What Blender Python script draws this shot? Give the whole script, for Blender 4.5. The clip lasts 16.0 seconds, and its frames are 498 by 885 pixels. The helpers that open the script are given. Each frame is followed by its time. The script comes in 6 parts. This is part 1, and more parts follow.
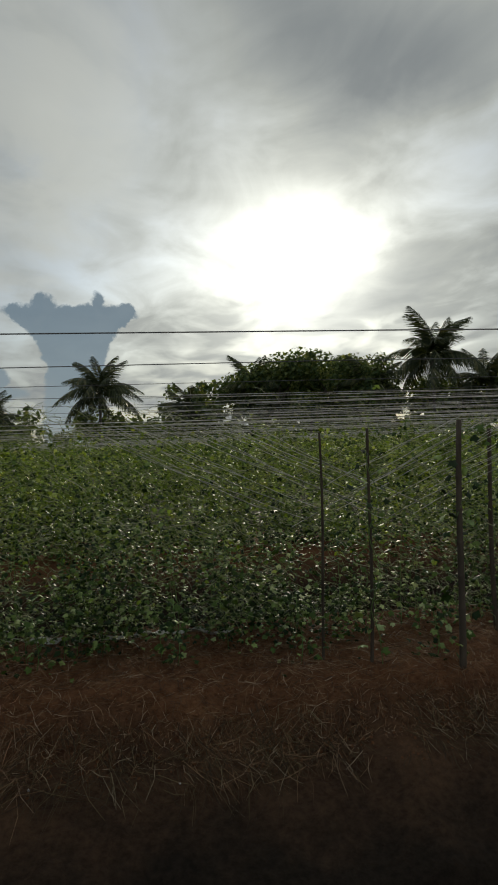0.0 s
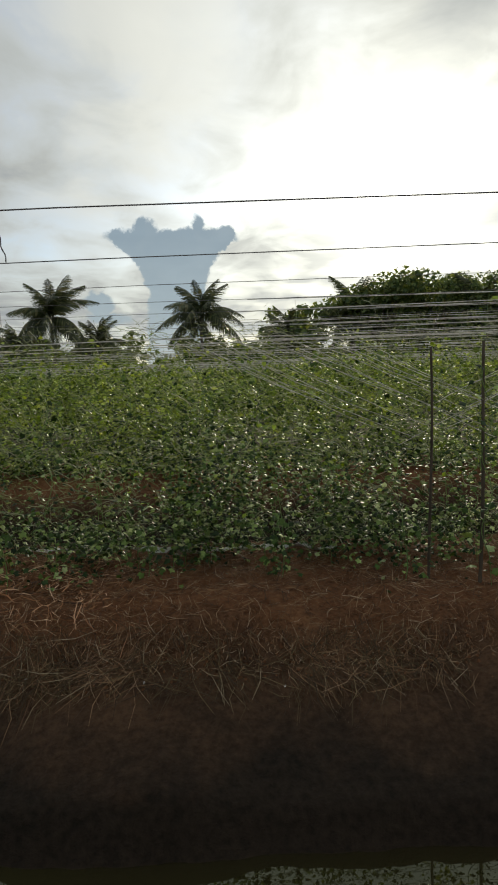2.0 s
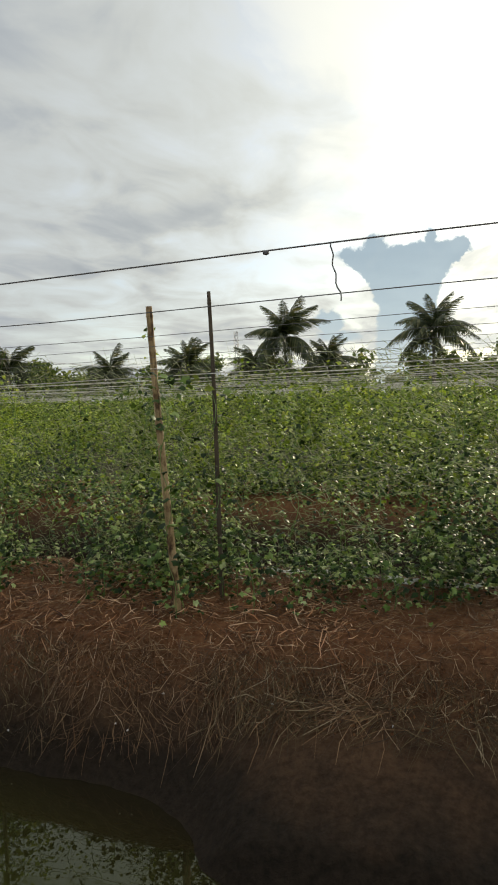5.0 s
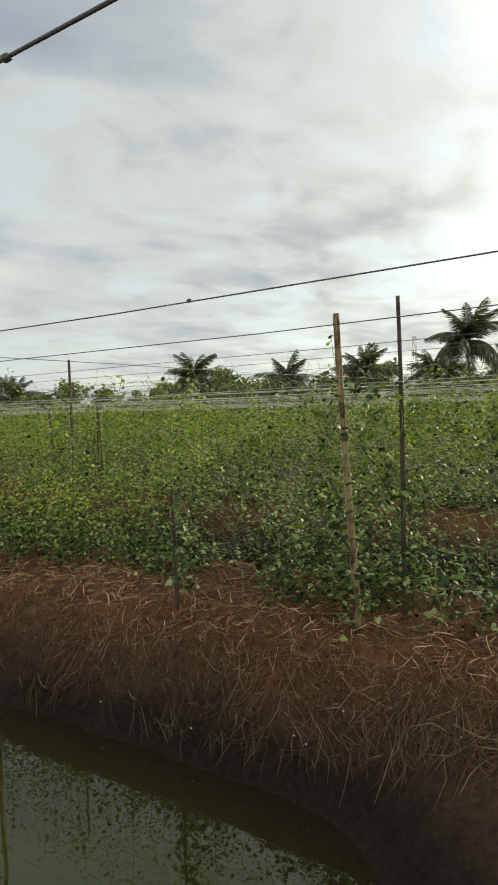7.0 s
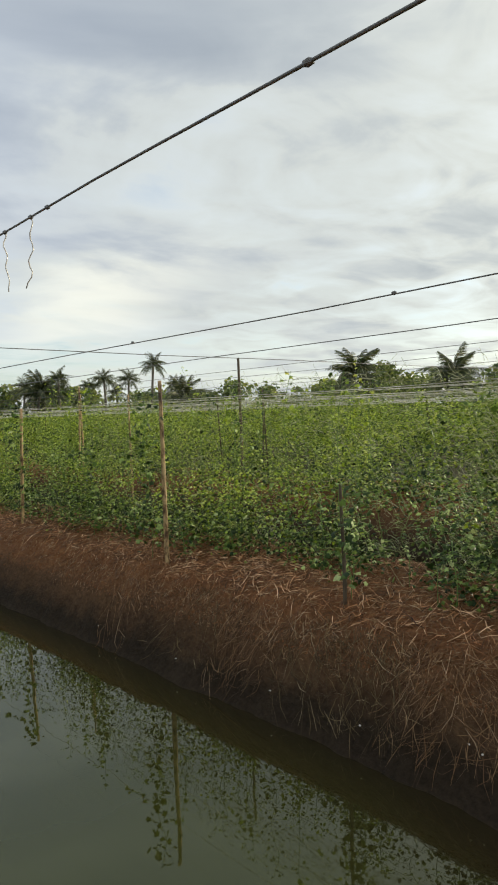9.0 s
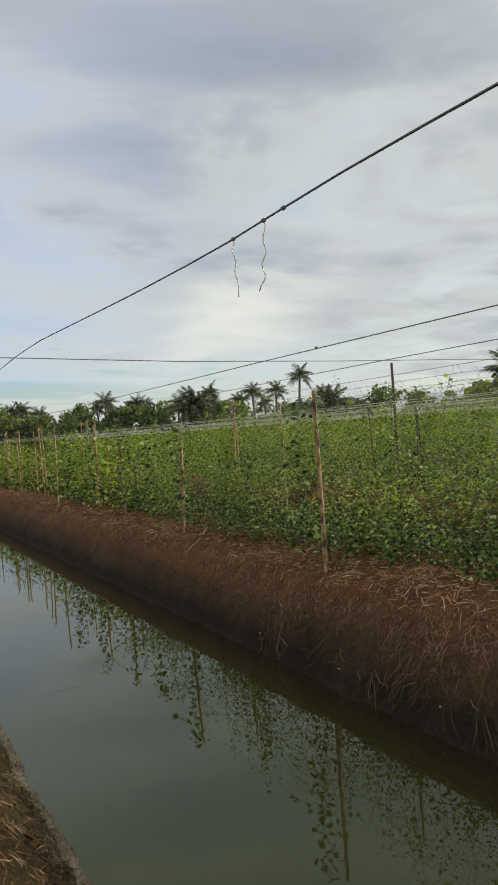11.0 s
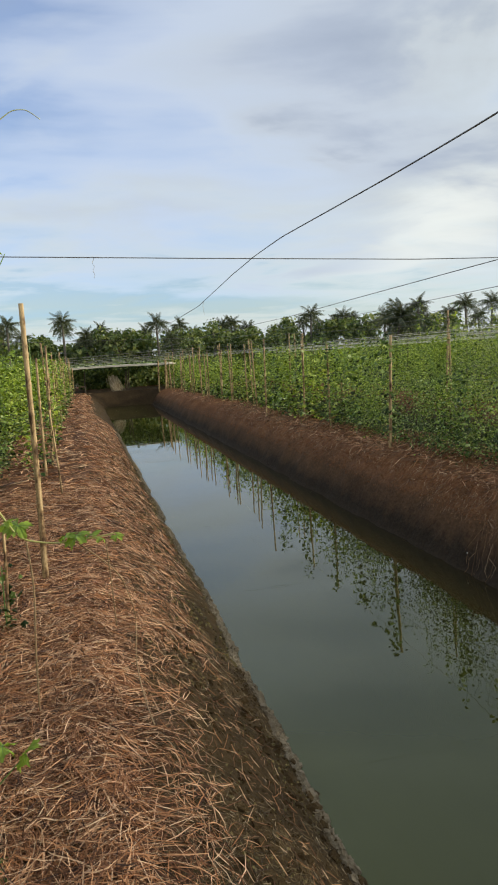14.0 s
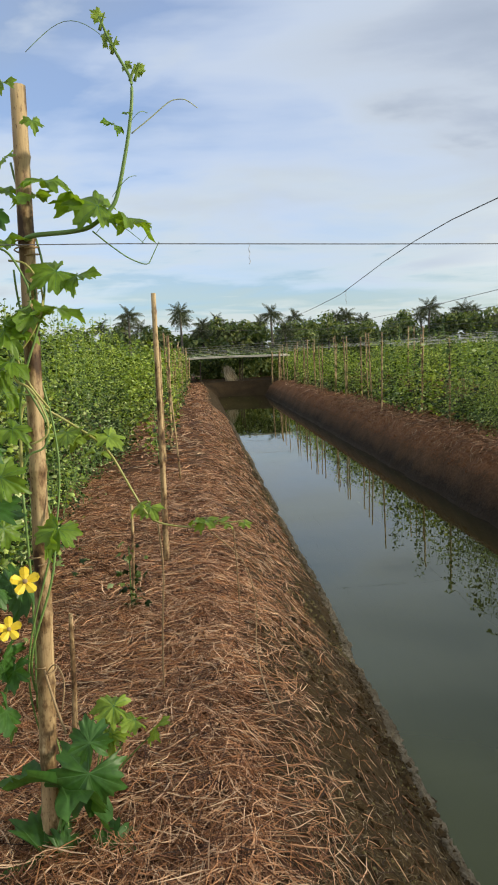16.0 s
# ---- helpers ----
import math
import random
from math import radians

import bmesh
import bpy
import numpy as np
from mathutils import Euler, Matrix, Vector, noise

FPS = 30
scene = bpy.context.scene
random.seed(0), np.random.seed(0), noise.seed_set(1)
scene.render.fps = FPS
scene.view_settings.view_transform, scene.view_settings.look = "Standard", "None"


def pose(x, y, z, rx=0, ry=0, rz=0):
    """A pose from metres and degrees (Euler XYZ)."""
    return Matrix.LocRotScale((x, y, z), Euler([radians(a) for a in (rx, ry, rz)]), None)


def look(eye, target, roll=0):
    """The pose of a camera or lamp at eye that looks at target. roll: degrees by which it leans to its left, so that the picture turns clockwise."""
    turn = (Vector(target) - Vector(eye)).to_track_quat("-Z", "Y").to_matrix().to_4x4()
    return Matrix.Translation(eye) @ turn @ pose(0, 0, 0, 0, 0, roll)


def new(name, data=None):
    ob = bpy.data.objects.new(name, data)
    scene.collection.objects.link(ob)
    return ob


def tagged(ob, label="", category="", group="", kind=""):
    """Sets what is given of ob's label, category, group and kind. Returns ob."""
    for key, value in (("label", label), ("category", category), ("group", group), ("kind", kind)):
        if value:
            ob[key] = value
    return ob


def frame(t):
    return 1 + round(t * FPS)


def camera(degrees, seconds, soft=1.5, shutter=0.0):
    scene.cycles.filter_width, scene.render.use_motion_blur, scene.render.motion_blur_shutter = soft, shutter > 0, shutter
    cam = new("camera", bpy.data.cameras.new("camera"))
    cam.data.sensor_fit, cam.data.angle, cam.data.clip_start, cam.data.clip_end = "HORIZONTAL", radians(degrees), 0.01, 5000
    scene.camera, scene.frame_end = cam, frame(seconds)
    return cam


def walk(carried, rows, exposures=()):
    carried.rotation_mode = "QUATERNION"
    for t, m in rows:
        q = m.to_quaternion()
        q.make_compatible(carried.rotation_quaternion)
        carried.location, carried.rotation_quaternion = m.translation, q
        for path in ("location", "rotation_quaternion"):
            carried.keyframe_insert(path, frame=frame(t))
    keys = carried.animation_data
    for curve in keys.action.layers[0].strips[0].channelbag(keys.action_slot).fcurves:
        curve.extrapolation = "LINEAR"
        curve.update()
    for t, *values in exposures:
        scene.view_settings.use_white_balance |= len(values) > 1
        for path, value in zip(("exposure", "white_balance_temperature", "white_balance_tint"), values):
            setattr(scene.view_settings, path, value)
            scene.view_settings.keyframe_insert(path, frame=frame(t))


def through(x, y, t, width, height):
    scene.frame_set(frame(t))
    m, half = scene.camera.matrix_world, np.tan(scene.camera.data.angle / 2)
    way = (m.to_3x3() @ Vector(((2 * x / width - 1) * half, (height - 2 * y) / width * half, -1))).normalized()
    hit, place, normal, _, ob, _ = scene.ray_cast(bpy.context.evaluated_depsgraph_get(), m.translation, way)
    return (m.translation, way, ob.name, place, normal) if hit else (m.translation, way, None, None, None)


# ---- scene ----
cam = camera(40.5, 16.0, 1.9)
PATH = [
    (0, (0.172, 0.086, 1.584), (0.494, 2.06, 1.592), -1.8),
    (0.5, (0.165, 0.108, 1.569), (0.411, 2.092, 1.525), -1.9),
    (1, (0.156, 0.128, 1.548), (0.334, 2.117, 1.452), -1.6),
    (1.5, (0.135, 0.127, 1.524), (0.247, 2.119, 1.381), -1.6),
    (2, (0.134, 0.147, 1.514), (0.156, 2.136, 1.310), -1.8),
    (2.5, (0.117, 0.149, 1.521), (0.078, 2.139, 1.323), -1.0),
    (3, (0.086, 0.171, 1.531), (-0.081, 2.154, 1.327), -0.9),
    (3.5, (0.072, 0.168, 1.539), (-0.211, 2.137, 1.331), -1.2),
    (6, (-0.13, 0.373, 1.587), (-0.989, 2.177, 1.504), -2.1),
    (6.5, (-0.147, 0.367, 1.591), (-1.12, 2.112, 1.496), -2.0),
    (7, (-0.164, 0.367, 1.592), (-1.253, 2.041, 1.492), -1.7),
    (7.5, (-0.171, 0.366, 1.591), (-1.354, 1.976, 1.488), -1.9),
    (8, (-0.178, 0.356, 1.592), (-1.445, 1.9, 1.491), -1.6),
    (8.5, (-0.194, 0.336, 1.592), (-1.568, 1.786, 1.504), -1.6),
    (9, (-0.211, 0.322, 1.591), (-1.663, 1.693, 1.495), -2.1),
    (11.5, (-0.283, 0.246, 1.584), (-2.061, 1.159, 1.535), -4.2),
    (12, (-0.283, 0.229, 1.584), (-2.116, 1.023, 1.5), -4.2),
    (12.5, (-0.288, 0.22, 1.577), (-2.153, 0.929, 1.431), -4.2),
    (13, (-0.302, 0.222, 1.568), (-2.189, 0.853, 1.359), -3.8),
    (13.5, (-0.306, 0.216, 1.565), (-2.215, 0.766, 1.337), -3.8),
    (14, (-0.334, 0.206, 1.559), (-2.264, 0.667, 1.304), -3.6),
    (14.5, (-0.345, 0.185, 1.556), (-2.293, 0.562, 1.298), -3.9),
    (15, (-0.349, 0.164, 1.554), (-2.304, 0.482, 1.282), -3.3),
    (15.5, (-0.364, 0.134, 1.554), (-2.333, 0.364, 1.284), -2.6),
    (16, (-0.374, 0.117, 1.554), (-2.352, 0.259, 1.294), -2.6),
]
walk(cam, [(t, look(eye, target, roll)) for t, eye, target, roll in PATH],
     [(0.0, -1.2, 6450, 3), (1.0, -0.97, 6500, 4), (2.0, -0.53, 6650, 4), (3.0, -0.19, 6800, 4), (3.5, -0.10, 6850, 5), (6.0, 0.0, 6850, 3), (7.0, 0.14, 6900, 2), (9.0, 0.27, 6900, 2), (11.5, 0.02, 6750, 4), (12.5, 0.13, 6700, 4), (14.0, 0.18, 6450, 4), (16.0, 0.20, 6420, 4)])

# ---- world, sun ----
SUN_AZ, SUN_EL = 14.5, 14.5          # degrees right of +y, above the horizon
sa, se = radians(SUN_AZ), radians(SUN_EL)
SUN_DIR = Vector((math.sin(sa) * math.cos(se), math.cos(sa) * math.cos(se), math.sin(se)))


def build_world():
    w = bpy.data.worlds.new("sky")
    scene.world = w
    w.use_nodes = True
    nt = w.node_tree
    nt.nodes.clear()
    N, L = nt.nodes.new, nt.links.new

    def math_node(op, a, b=None, c=None, clamp=False):
        n = N("ShaderNodeMath")
        n.operation, n.use_clamp = op, clamp
        for i, v in enumerate((a, b, c)):
            if v is None:
                continue
            if isinstance(v, (int, float)):
                n.inputs[i].default_value = v
            else:
                L(v, n.inputs[i])
        return n.outputs[0]

    def mix(fac, a, b, blend="MIX"):
        n = N("ShaderNodeMix")
        n.data_type, n.blend_type = "RGBA", blend
        for s, v in ((0, fac), (6, a), (7, b)):
            if isinstance(v, tuple):
                n.inputs[s].default_value = (*v, 1)
            elif isinstance(v, (int, float)):
                n.inputs[s].default_value = v
            else:
                L(v, n.inputs[s])
        return n.outputs[2]

    def ramp(fac, *stops):
        n = N("ShaderNodeValToRGB")
        while len(n.color_ramp.elements) < len(stops):
            n.color_ramp.elements.new(0.5)
        for e, (p, c) in zip(n.color_ramp.elements, stops):
            e.position, e.color = p, (*c, 1)
        L(fac, n.inputs[0])
        return n.outputs[0]

    co = N("ShaderNodeTexCoord").outputs["Generated"]
    sep = N("ShaderNodeSeparateXYZ")
    L(co, sep.inputs[0])
    sky = N("ShaderNodeTexSky")
    sky.sky_type, sky.sun_disc = "NISHITA", False
    sky.sun_elevation, sky.sun_rotation = se, sa
    sky.dust_density, sky.air_density = 0.9, 1.0
    skyc = mix(1.0, sky.outputs[0], (0.098, 0.117, 0.155), "MULTIPLY")
    up = math_node("MAXIMUM", sep.outputs[2], 0.0)
    # cloud deck seen in perspective
    den = math_node("ADD", up, 0.10)
    px, py = math_node("DIVIDE", sep.outputs[0], den), math_node("DIVIDE", sep.outputs[1], den)
    comb = N("ShaderNodeCombineXYZ")
    L(px, comb.inputs[0])
    L(py, comb.inputs[1])

    def noise_at(scale, detail, rough, dist, sx, sy):
        m = N("ShaderNodeMapping")
        m.inputs["Scale"].default_value = (sx, sy, 1)
        m.inputs["Location"].default_value = (3.1, 1.7, 0)
        L(comb.outputs[0], m.inputs[0])
        n = N("ShaderNodeTexNoise")
        L(m.outputs[0], n.inputs["Vector"])
        n.inputs["Scale"].default_value, n.inputs["Detail"].default_value = scale, detail
        n.inputs["Roughness"].default_value, n.inputs["Distortion"].default_value = rough, dist
        return n.outputs[0]

    big = noise_at(0.42, 3, 0.45, 0.3, 1.0, 0.7)
    fine = noise_at(1.4, 7, 0.52, 0.4, 0.85, 0.65)
    mottle = noise_at(3.6, 6, 0.52, 0.6, 0.9, 0.6)
    wisp = math_node("SUBTRACT", fine, 0.5)

    def bank(az, el, wide, tall, slope=0.0):
        """Soft mask of a cloud bank round a direction, with ragged edges."""
        a, e = radians(az), radians(el)
        d1, d2 = N("ShaderNodeVectorMath"), N("ShaderNodeVectorMath")
        for d, v in ((d1, (math.cos(a), -math.sin(a), 0)), (d2, (math.sin(a), math.cos(a), 0))):
            d.operation = "DOT_PRODUCT"
            L(co, d.inputs[0])
            d.inputs[1].default_value = v
        h, front = d1.outputs["Value"], d2.outputs["Value"]
        v = math_node("ADD", math_node("SUBTRACT", math_node("SUBTRACT", sep.outputs[2], math.sin(e)), math_node("MULTIPLY", h, slope)), math_node("MULTIPLY", wisp, tall * 5.0))
        q = math_node("ADD", math_node("POWER", math_node("ABSOLUTE", math_node("DIVIDE", h, wide)), 2.0), math_node("POWER", math_node("ABSOLUTE", math_node("DIVIDE", v, tall)), 2.0))
        return math_node("MULTIPLY", math_node("EXPONENT", math_node("MULTIPLY", q, -1.0)), math_node("GREATER_THAN", front, 0.0))

    heavy = math_node("ADD", math_node("MULTIPLY", bank(22, 30, 0.20, 0.09, -0.6), 0.25), math_node("MULTIPLY", bank(-24, 15.3, 0.12, 0.024, 0.25), 0.13))
    heavy = math_node("ADD", heavy, math_node("ADD", math_node("MULTIPLY", bank(-33, 11, 0.16, 0.014), 0.09), math_node("MULTIPLY", bank(-33, 19, 0.28, 0.10), 0.045)))
    lit = bank(-59, 9, 0.13, 0.045, 0.3)
    heavy = math_node("ADD", heavy, math_node("ADD", math_node("MULTIPLY", bank(-62, 34, 0.42, 0.16), 0.11), math_node("MULTIPLY", bank(-75, 13.5, 0.30, 0.018), 0.02)))
    heavy = math_node("ADD", heavy, math_node("MULTIPLY", bank(-56, 23, 0.26, 0.11), 0.06))
    heavy = math_node("ADD", heavy, math_node("ADD", math_node("MULTIPLY", bank(-20, 5.5, 0.16, 0.022), 0.10), math_node("MULTIPLY", bank(-75, 47, 0.7, 0.11), 0.08)))
    heavy = math_node("ADD", heavy, math_node("MULTIPLY", bank(-48, 25, 0.34, 0.13), 0.13))
    light = math_node("ADD", math_node("MULTIPLY", bank(-88, 4.6, 0.36, 0.038), 0.22), math_node("MULTIPLY", bank(-112, 26, 0.48, 0.22), 0.22))
    light = math_node("ADD", light, math_node("ADD", math_node("MULTIPLY", bank(-71.5, 17, 0.13, 0.06), 0.07), math_node("MULTIPLY", bank(-9, 24, 0.24, 0.16), 0.06)))
    west = bank(-92, 18, 0.55, 0.24)
    # the even grey sheet west of the sun has little relief
    calm = math_node("SUBTRACT", 1.0, math_node("MULTIPLY", bank(-68, 28, 0.50, 0.5), 0.95))
    fine, mottle = (math_node("ADD", 0.5, math_node("MULTIPLY", math_node("SUBTRACT", v, 0.5), calm)) for v in (fine, mottle))
    thick = math_node("ADD", math_node("ADD", math_node("MULTIPLY", big, 0.38), math_node("MULTIPLY", fine, 0.44)), math_node("MULTIPLY", mottle, 0.36))
    thick = math_node("SUBTRACT", thick, 0.09)
    thick = math_node("SUBTRACT", math_node("ADD", thick, heavy), light)
    thick = math_node("ADD", thick, math_node("MULTIPLY", math_node("SUBTRACT", mottle, 0.5), math_node("MULTIPLY", bank(-36, 22, 0.36, 0.2), 0.22)))
    thick = math_node("SUBTRACT", thick, math_node("MULTIPLY", math_node("SUBTRACT", mottle, 0.5), math_node("MULTIPLY", west, 0.22)))
    thick = math_node("SUBTRACT", thick, math_node("MULTIPLY", math_node("SUBTRACT", fine, 0.5), math_node("MULTIPLY", west, 0.20)))
    skyc = mix(math_node("MULTIPLY", west, 0.8), skyc, mix(1.0, skyc, (0.70, 0.98, 1.25), "MULTIPLY"))
    # long level streaks of the western cloud sheet
    sm, sn = N("ShaderNodeMapping"), N("ShaderNodeTexNoise")
    sm.inputs["Scale"].default_value = (1.5, 1.5, 11.0)
    L(co, sm.inputs[0])
    L(sm.outputs[0], sn.inputs["Vector"])
    sn.inputs["Scale"].default_value, sn.inputs["Detail"].default_value, sn.inputs["Roughness"].default_value = 1.6, 4, 0.5
    streak = math_node("MULTIPLY", math_node("SUBTRACT", sn.outputs[0], 0.5), 0.30)
    thick = math_node("ADD", thick, math_node("MULTIPLY", streak, bank(-82, 20, 0.75, 0.30)))
    dotn = N("ShaderNodeVectorMath")
    dotn.operation = "DOT_PRODUCT"
    nrm = N("ShaderNodeVectorMath")
    nrm.operation = "NORMALIZE"
    L(co, nrm.inputs[0])
    L(nrm.outputs[0], dotn.inputs[0])
    dotn.inputs[1].default_value = SUN_DIR
    c = math_node("MAXIMUM", dotn.outputs["Value"], 0.0)
    # light scattered through the cloud round the sun
    g_in, g_mid, g_wide = math_node("POWER", c, 180.0), math_node("POWER", c, 17.0), math_node("POWER", c, 4.0)
    cover = ramp(thick, (0.34, (0.30,) * 3), (0.455, (0.78,) * 3), (0.54, (1.0,) * 3))
    cover = math_node("MAXIMUM", cover, math_node("MULTIPLY", bank(-8, 22, 0.34, 0.26), 0.93))
    body = ramp(thick, (0.40, (0.78, 0.78, 0.775)), (0.50, (0.60, 0.62, 0.64)), (0.59, (0.455, 0.485, 0.54)), (0.72, (0.32, 0.355, 0.425)))
    body = mix(math_node("MULTIPLY", west, 0.55), body, mix(1.0, body, (0.91, 0.97, 1.15), "MULTIPLY"))
    body = mix(math_node("MULTIPLY", bank(-78, 32, 0.55, 0.4), 0.55), body, mix(1.0, body, (0.94, 0.97, 1.10), "MULTIPLY"))
    body = mix(math_node("MULTIPLY", g_wide, 0.7), body, mix(1.0, body, (1.0, 1.0, 0.92), "MULTIPLY"))
    clouds = mix(math_node("MULTIPLY", lit, 0.7), mix(cover, skyc, body), (0.86, 0.85, 0.82))
    thin = math_node("SUBTRACT", 1.15, math_node("MULTIPLY", thick, 1.15))
    glow = math_node("ADD", math_node("MULTIPLY", g_in, 4.5), math_node("ADD", math_node("MULTIPLY", g_mid, 0.85), math_node("MULTIPLY", g_wide, 0.42)))
    glow = math_node("MULTIPLY", glow, thin)
    glowc = mix(1.0, (1.0, 0.95, 0.86), glow, "MULTIPLY")
    total = mix(1.0, clouds, glowc, "ADD")
    # a far cumulus tower with a flared, turreted top, and a small cloud beside it
    def frame_of(az):
        a = radians(az)
        out = []
        for v in ((math.cos(a), -math.sin(a), 0), (math.sin(a), math.cos(a), 0)):
            d = N("ShaderNodeVectorMath")
            d.operation = "DOT_PRODUCT"
            L(co, d.inputs[0])
            d.inputs[1].default_value = v
            out.append(d.outputs["Value"])
        front = math_node("MAXIMUM", out[1], 0.05)
        return math_node("DIVIDE", out[0], front), math_node("DIVIDE", sep.outputs[2], front), math_node("GREATER_THAN", out[1], 0.2)

    def billow(scale, off):
        m, n = N("ShaderNodeMapping"), N("ShaderNodeTexNoise")
        m.inputs["Location"].default_value = (off, 0.3 * off, 0.7 * off)
        L(co, m.inputs[0])
        L(m.outputs[0], n.inputs["Vector"])
        n.inputs["Scale"].default_value, n.inputs["Detail"].default_value, n.inputs["Roughness"].default_value = scale, 5, 0.62
        return math_node("SUBTRACT", n.outputs[0], 0.5)

    def puff(u, v, cu, cv, wu, wv):
        """Signed inside measure of a soft ellipse."""
        q = math_node("ADD", math_node("POWER", math_node("ABSOLUTE", math_node("DIVIDE", math_node("SUBTRACT", u, cu), wu)), 2.0), math_node("POWER", math_node("ABSOLUTE", math_node("DIVIDE", math_node("SUBTRACT", v, cv), wv)), 2.0))
        return math_node("MULTIPLY", math_node("SUBTRACT", 1.0, math_node("SQRT", q)), min(wu, wv))

    tu, tv, ahead = frame_of(-5.03)
    du = math_node("ADD", math_node("MULTIPLY", billow(24, 1.0), 0.032), math_node("MULTIPLY", billow(70, 2.0), 0.016))
    dv = math_node("ADD", math_node("MULTIPLY", billow(24, 5.0), 0.030), math_node("MULTIPLY", billow(70, 6.0), 0.016))
    tu, tv = math_node("ADD", tu, du), math_node("ADD", tv, dv)
    half = ramp(math_node("MULTIPLY", tv, 4.0), (0.0, (0.48,) * 3), (0.50, (0.46,) * 3), (0.60, (0.53,) * 3), (0.69, (0.70,) * 3), (0.755, (0.90,) * 3), (0.80, (0.97,) * 3), (0.835, (0.86,) * 3), (0.86, (0.45,) * 3))
    trunk = math_node("SUBTRACT", math_node("MULTIPLY", half, 0.093), math_node("ABSOLUTE", tu))
    trunk = math_node("MINIMUM", trunk, math_node("SUBTRACT", 0.210, tv))
    for cu, cv, wu, wv in ((-0.042, 0.209, 0.022, 0.017), (0.037, 0.210, 0.012, 0.020), (-0.074, 0.200, 0.024, 0.009), (0.071, 0.196, 0.022, 0.010)):
        trunk = math_node("MAXIMUM", trunk, puff(tu, tv, cu, cv, wu, wv))
    small = math_node("MAXIMUM", puff(tu, tv, -0.112, 0.105, 0.026, 0.020), puff(tu, tv, -0.098, 0.082, 0.036, 0.011))
    inside = math_node("MAXIMUM", trunk, small)
    edge = N("ShaderNodeMapRange")
    edge.interpolation_type = "SMOOTHSTEP"
    edge.inputs["From Min"].default_value, edge.inputs["From Max"].default_value = -0.0015, 0.0045
    L(inside, edge.inputs["Value"])
    vapour = mix(math_node("MULTIPLY", billow(14, 9.0), 0.9), ramp(math_node("MULTIPLY", tv, 4.0), (0.12, (0.64, 0.71, 0.75)), (0.45, (0.50, 0.61, 0.71)), (0.80, (0.38, 0.49, 0.61))), (0.55, 0.62, 0.68))
    total = mix(math_node("MULTIPLY", math_node("MULTIPLY", edge.outputs["Result"], ahead), 0.94), total, vapour)
    bg = N("ShaderNodeBackground")
    L(total, bg.inputs[0])
    bg.inputs[1].default_value = 1.0
    out = N("ShaderNodeOutputWorld")
    L(bg.outputs[0], out.inputs[0])


build_world()
sun = new("sun", bpy.data.lights.new("sun", "SUN"))
sun.data.energy, sun.data.angle, sun.data.color = 3.0, radians(2.5), (1.0, 0.86, 0.66)
sun.matrix_world = look((0, 0, 30), Vector((0, 0, 30)) - SUN_DIR)


# ---- materials ----
def material(name):
    m = bpy.data.materials.new(name)
    m.use_nodes = True
    nt = m.node_tree
    return m, nt, nt.nodes["Principled BSDF"]


def noise_col(nt, scale, stops, detail=6, rough=0.6, coord="Object", vec_scale=(1, 1, 1)):
    tc, mp = nt.nodes.new("ShaderNodeTexCoord"), nt.nodes.new("ShaderNodeMapping")
    mp.inputs["Scale"].default_value = vec_scale
    nt.links.new(tc.outputs[coord], mp.inputs[0])
    n = nt.nodes.new("ShaderNodeTexNoise")
    nt.links.new(mp.outputs[0], n.inputs["Vector"])
    n.inputs["Scale"].default_value, n.inputs["Detail"].default_value, n.inputs["Roughness"].default_value = scale, detail, rough
    r = nt.nodes.new("ShaderNodeValToRGB")
    while len(r.color_ramp.elements) < len(stops):
        r.color_ramp.elements.new(0.5)
    for e, (p, c) in zip(r.color_ramp.elements, stops):
        e.position, e.color = p, (*c, 1)
    nt.links.new(n.outputs[0], r.inputs[0])
    return n.outputs[0], r.outputs[0]


def mixed(nt, fac, a, b, blend="MIX"):
    n = nt.nodes.new("ShaderNodeMix")
    n.data_type, n.blend_type = "RGBA", blend
    for s, v in ((0, fac), (6, a), (7, b)):
        if isinstance(v, tuple):
            n.inputs[s].default_value = (*v, 1)
        elif isinstance(v, (int, float)):
            n.inputs[s].default_value = v
        else:
            nt.links.new(v, n.inputs[s])
    return n.outputs[2]


def bump(nt, bsdf, height, strength, dist):
    b = nt.nodes.new("ShaderNodeBump")
    b.inputs["Strength"].default_value, b.inputs["Distance"].default_value = strength, dist
    nt.links.new(height, b.inputs["Height"])
    nt.links.new(b.outputs[0], bsdf.inputs["Normal"])


def soil_material(name, dark, mid, light, rough=0.95, wet=0.0):
    m, nt, b = material(name)
    h1, c1 = noise_col(nt, 1.3, ((0.3, dark), (0.55, mid), (0.75, light)), 8, 0.65)
    h2, c2 = noise_col(nt, 26, ((0.35, tuple(0.55 * v for v in mid)), (0.65, light)), 6, 0.7)
    nt.links.new(mixed(nt, 0.5, c1, c2), b.inputs["Base Color"])
    b.inputs["Roughness"].default_value = rough
    b.inputs["Specular IOR Level"].default_value = 0.2 + wet
    bump(nt, b, h2, 0.9, 0.03)
    return m


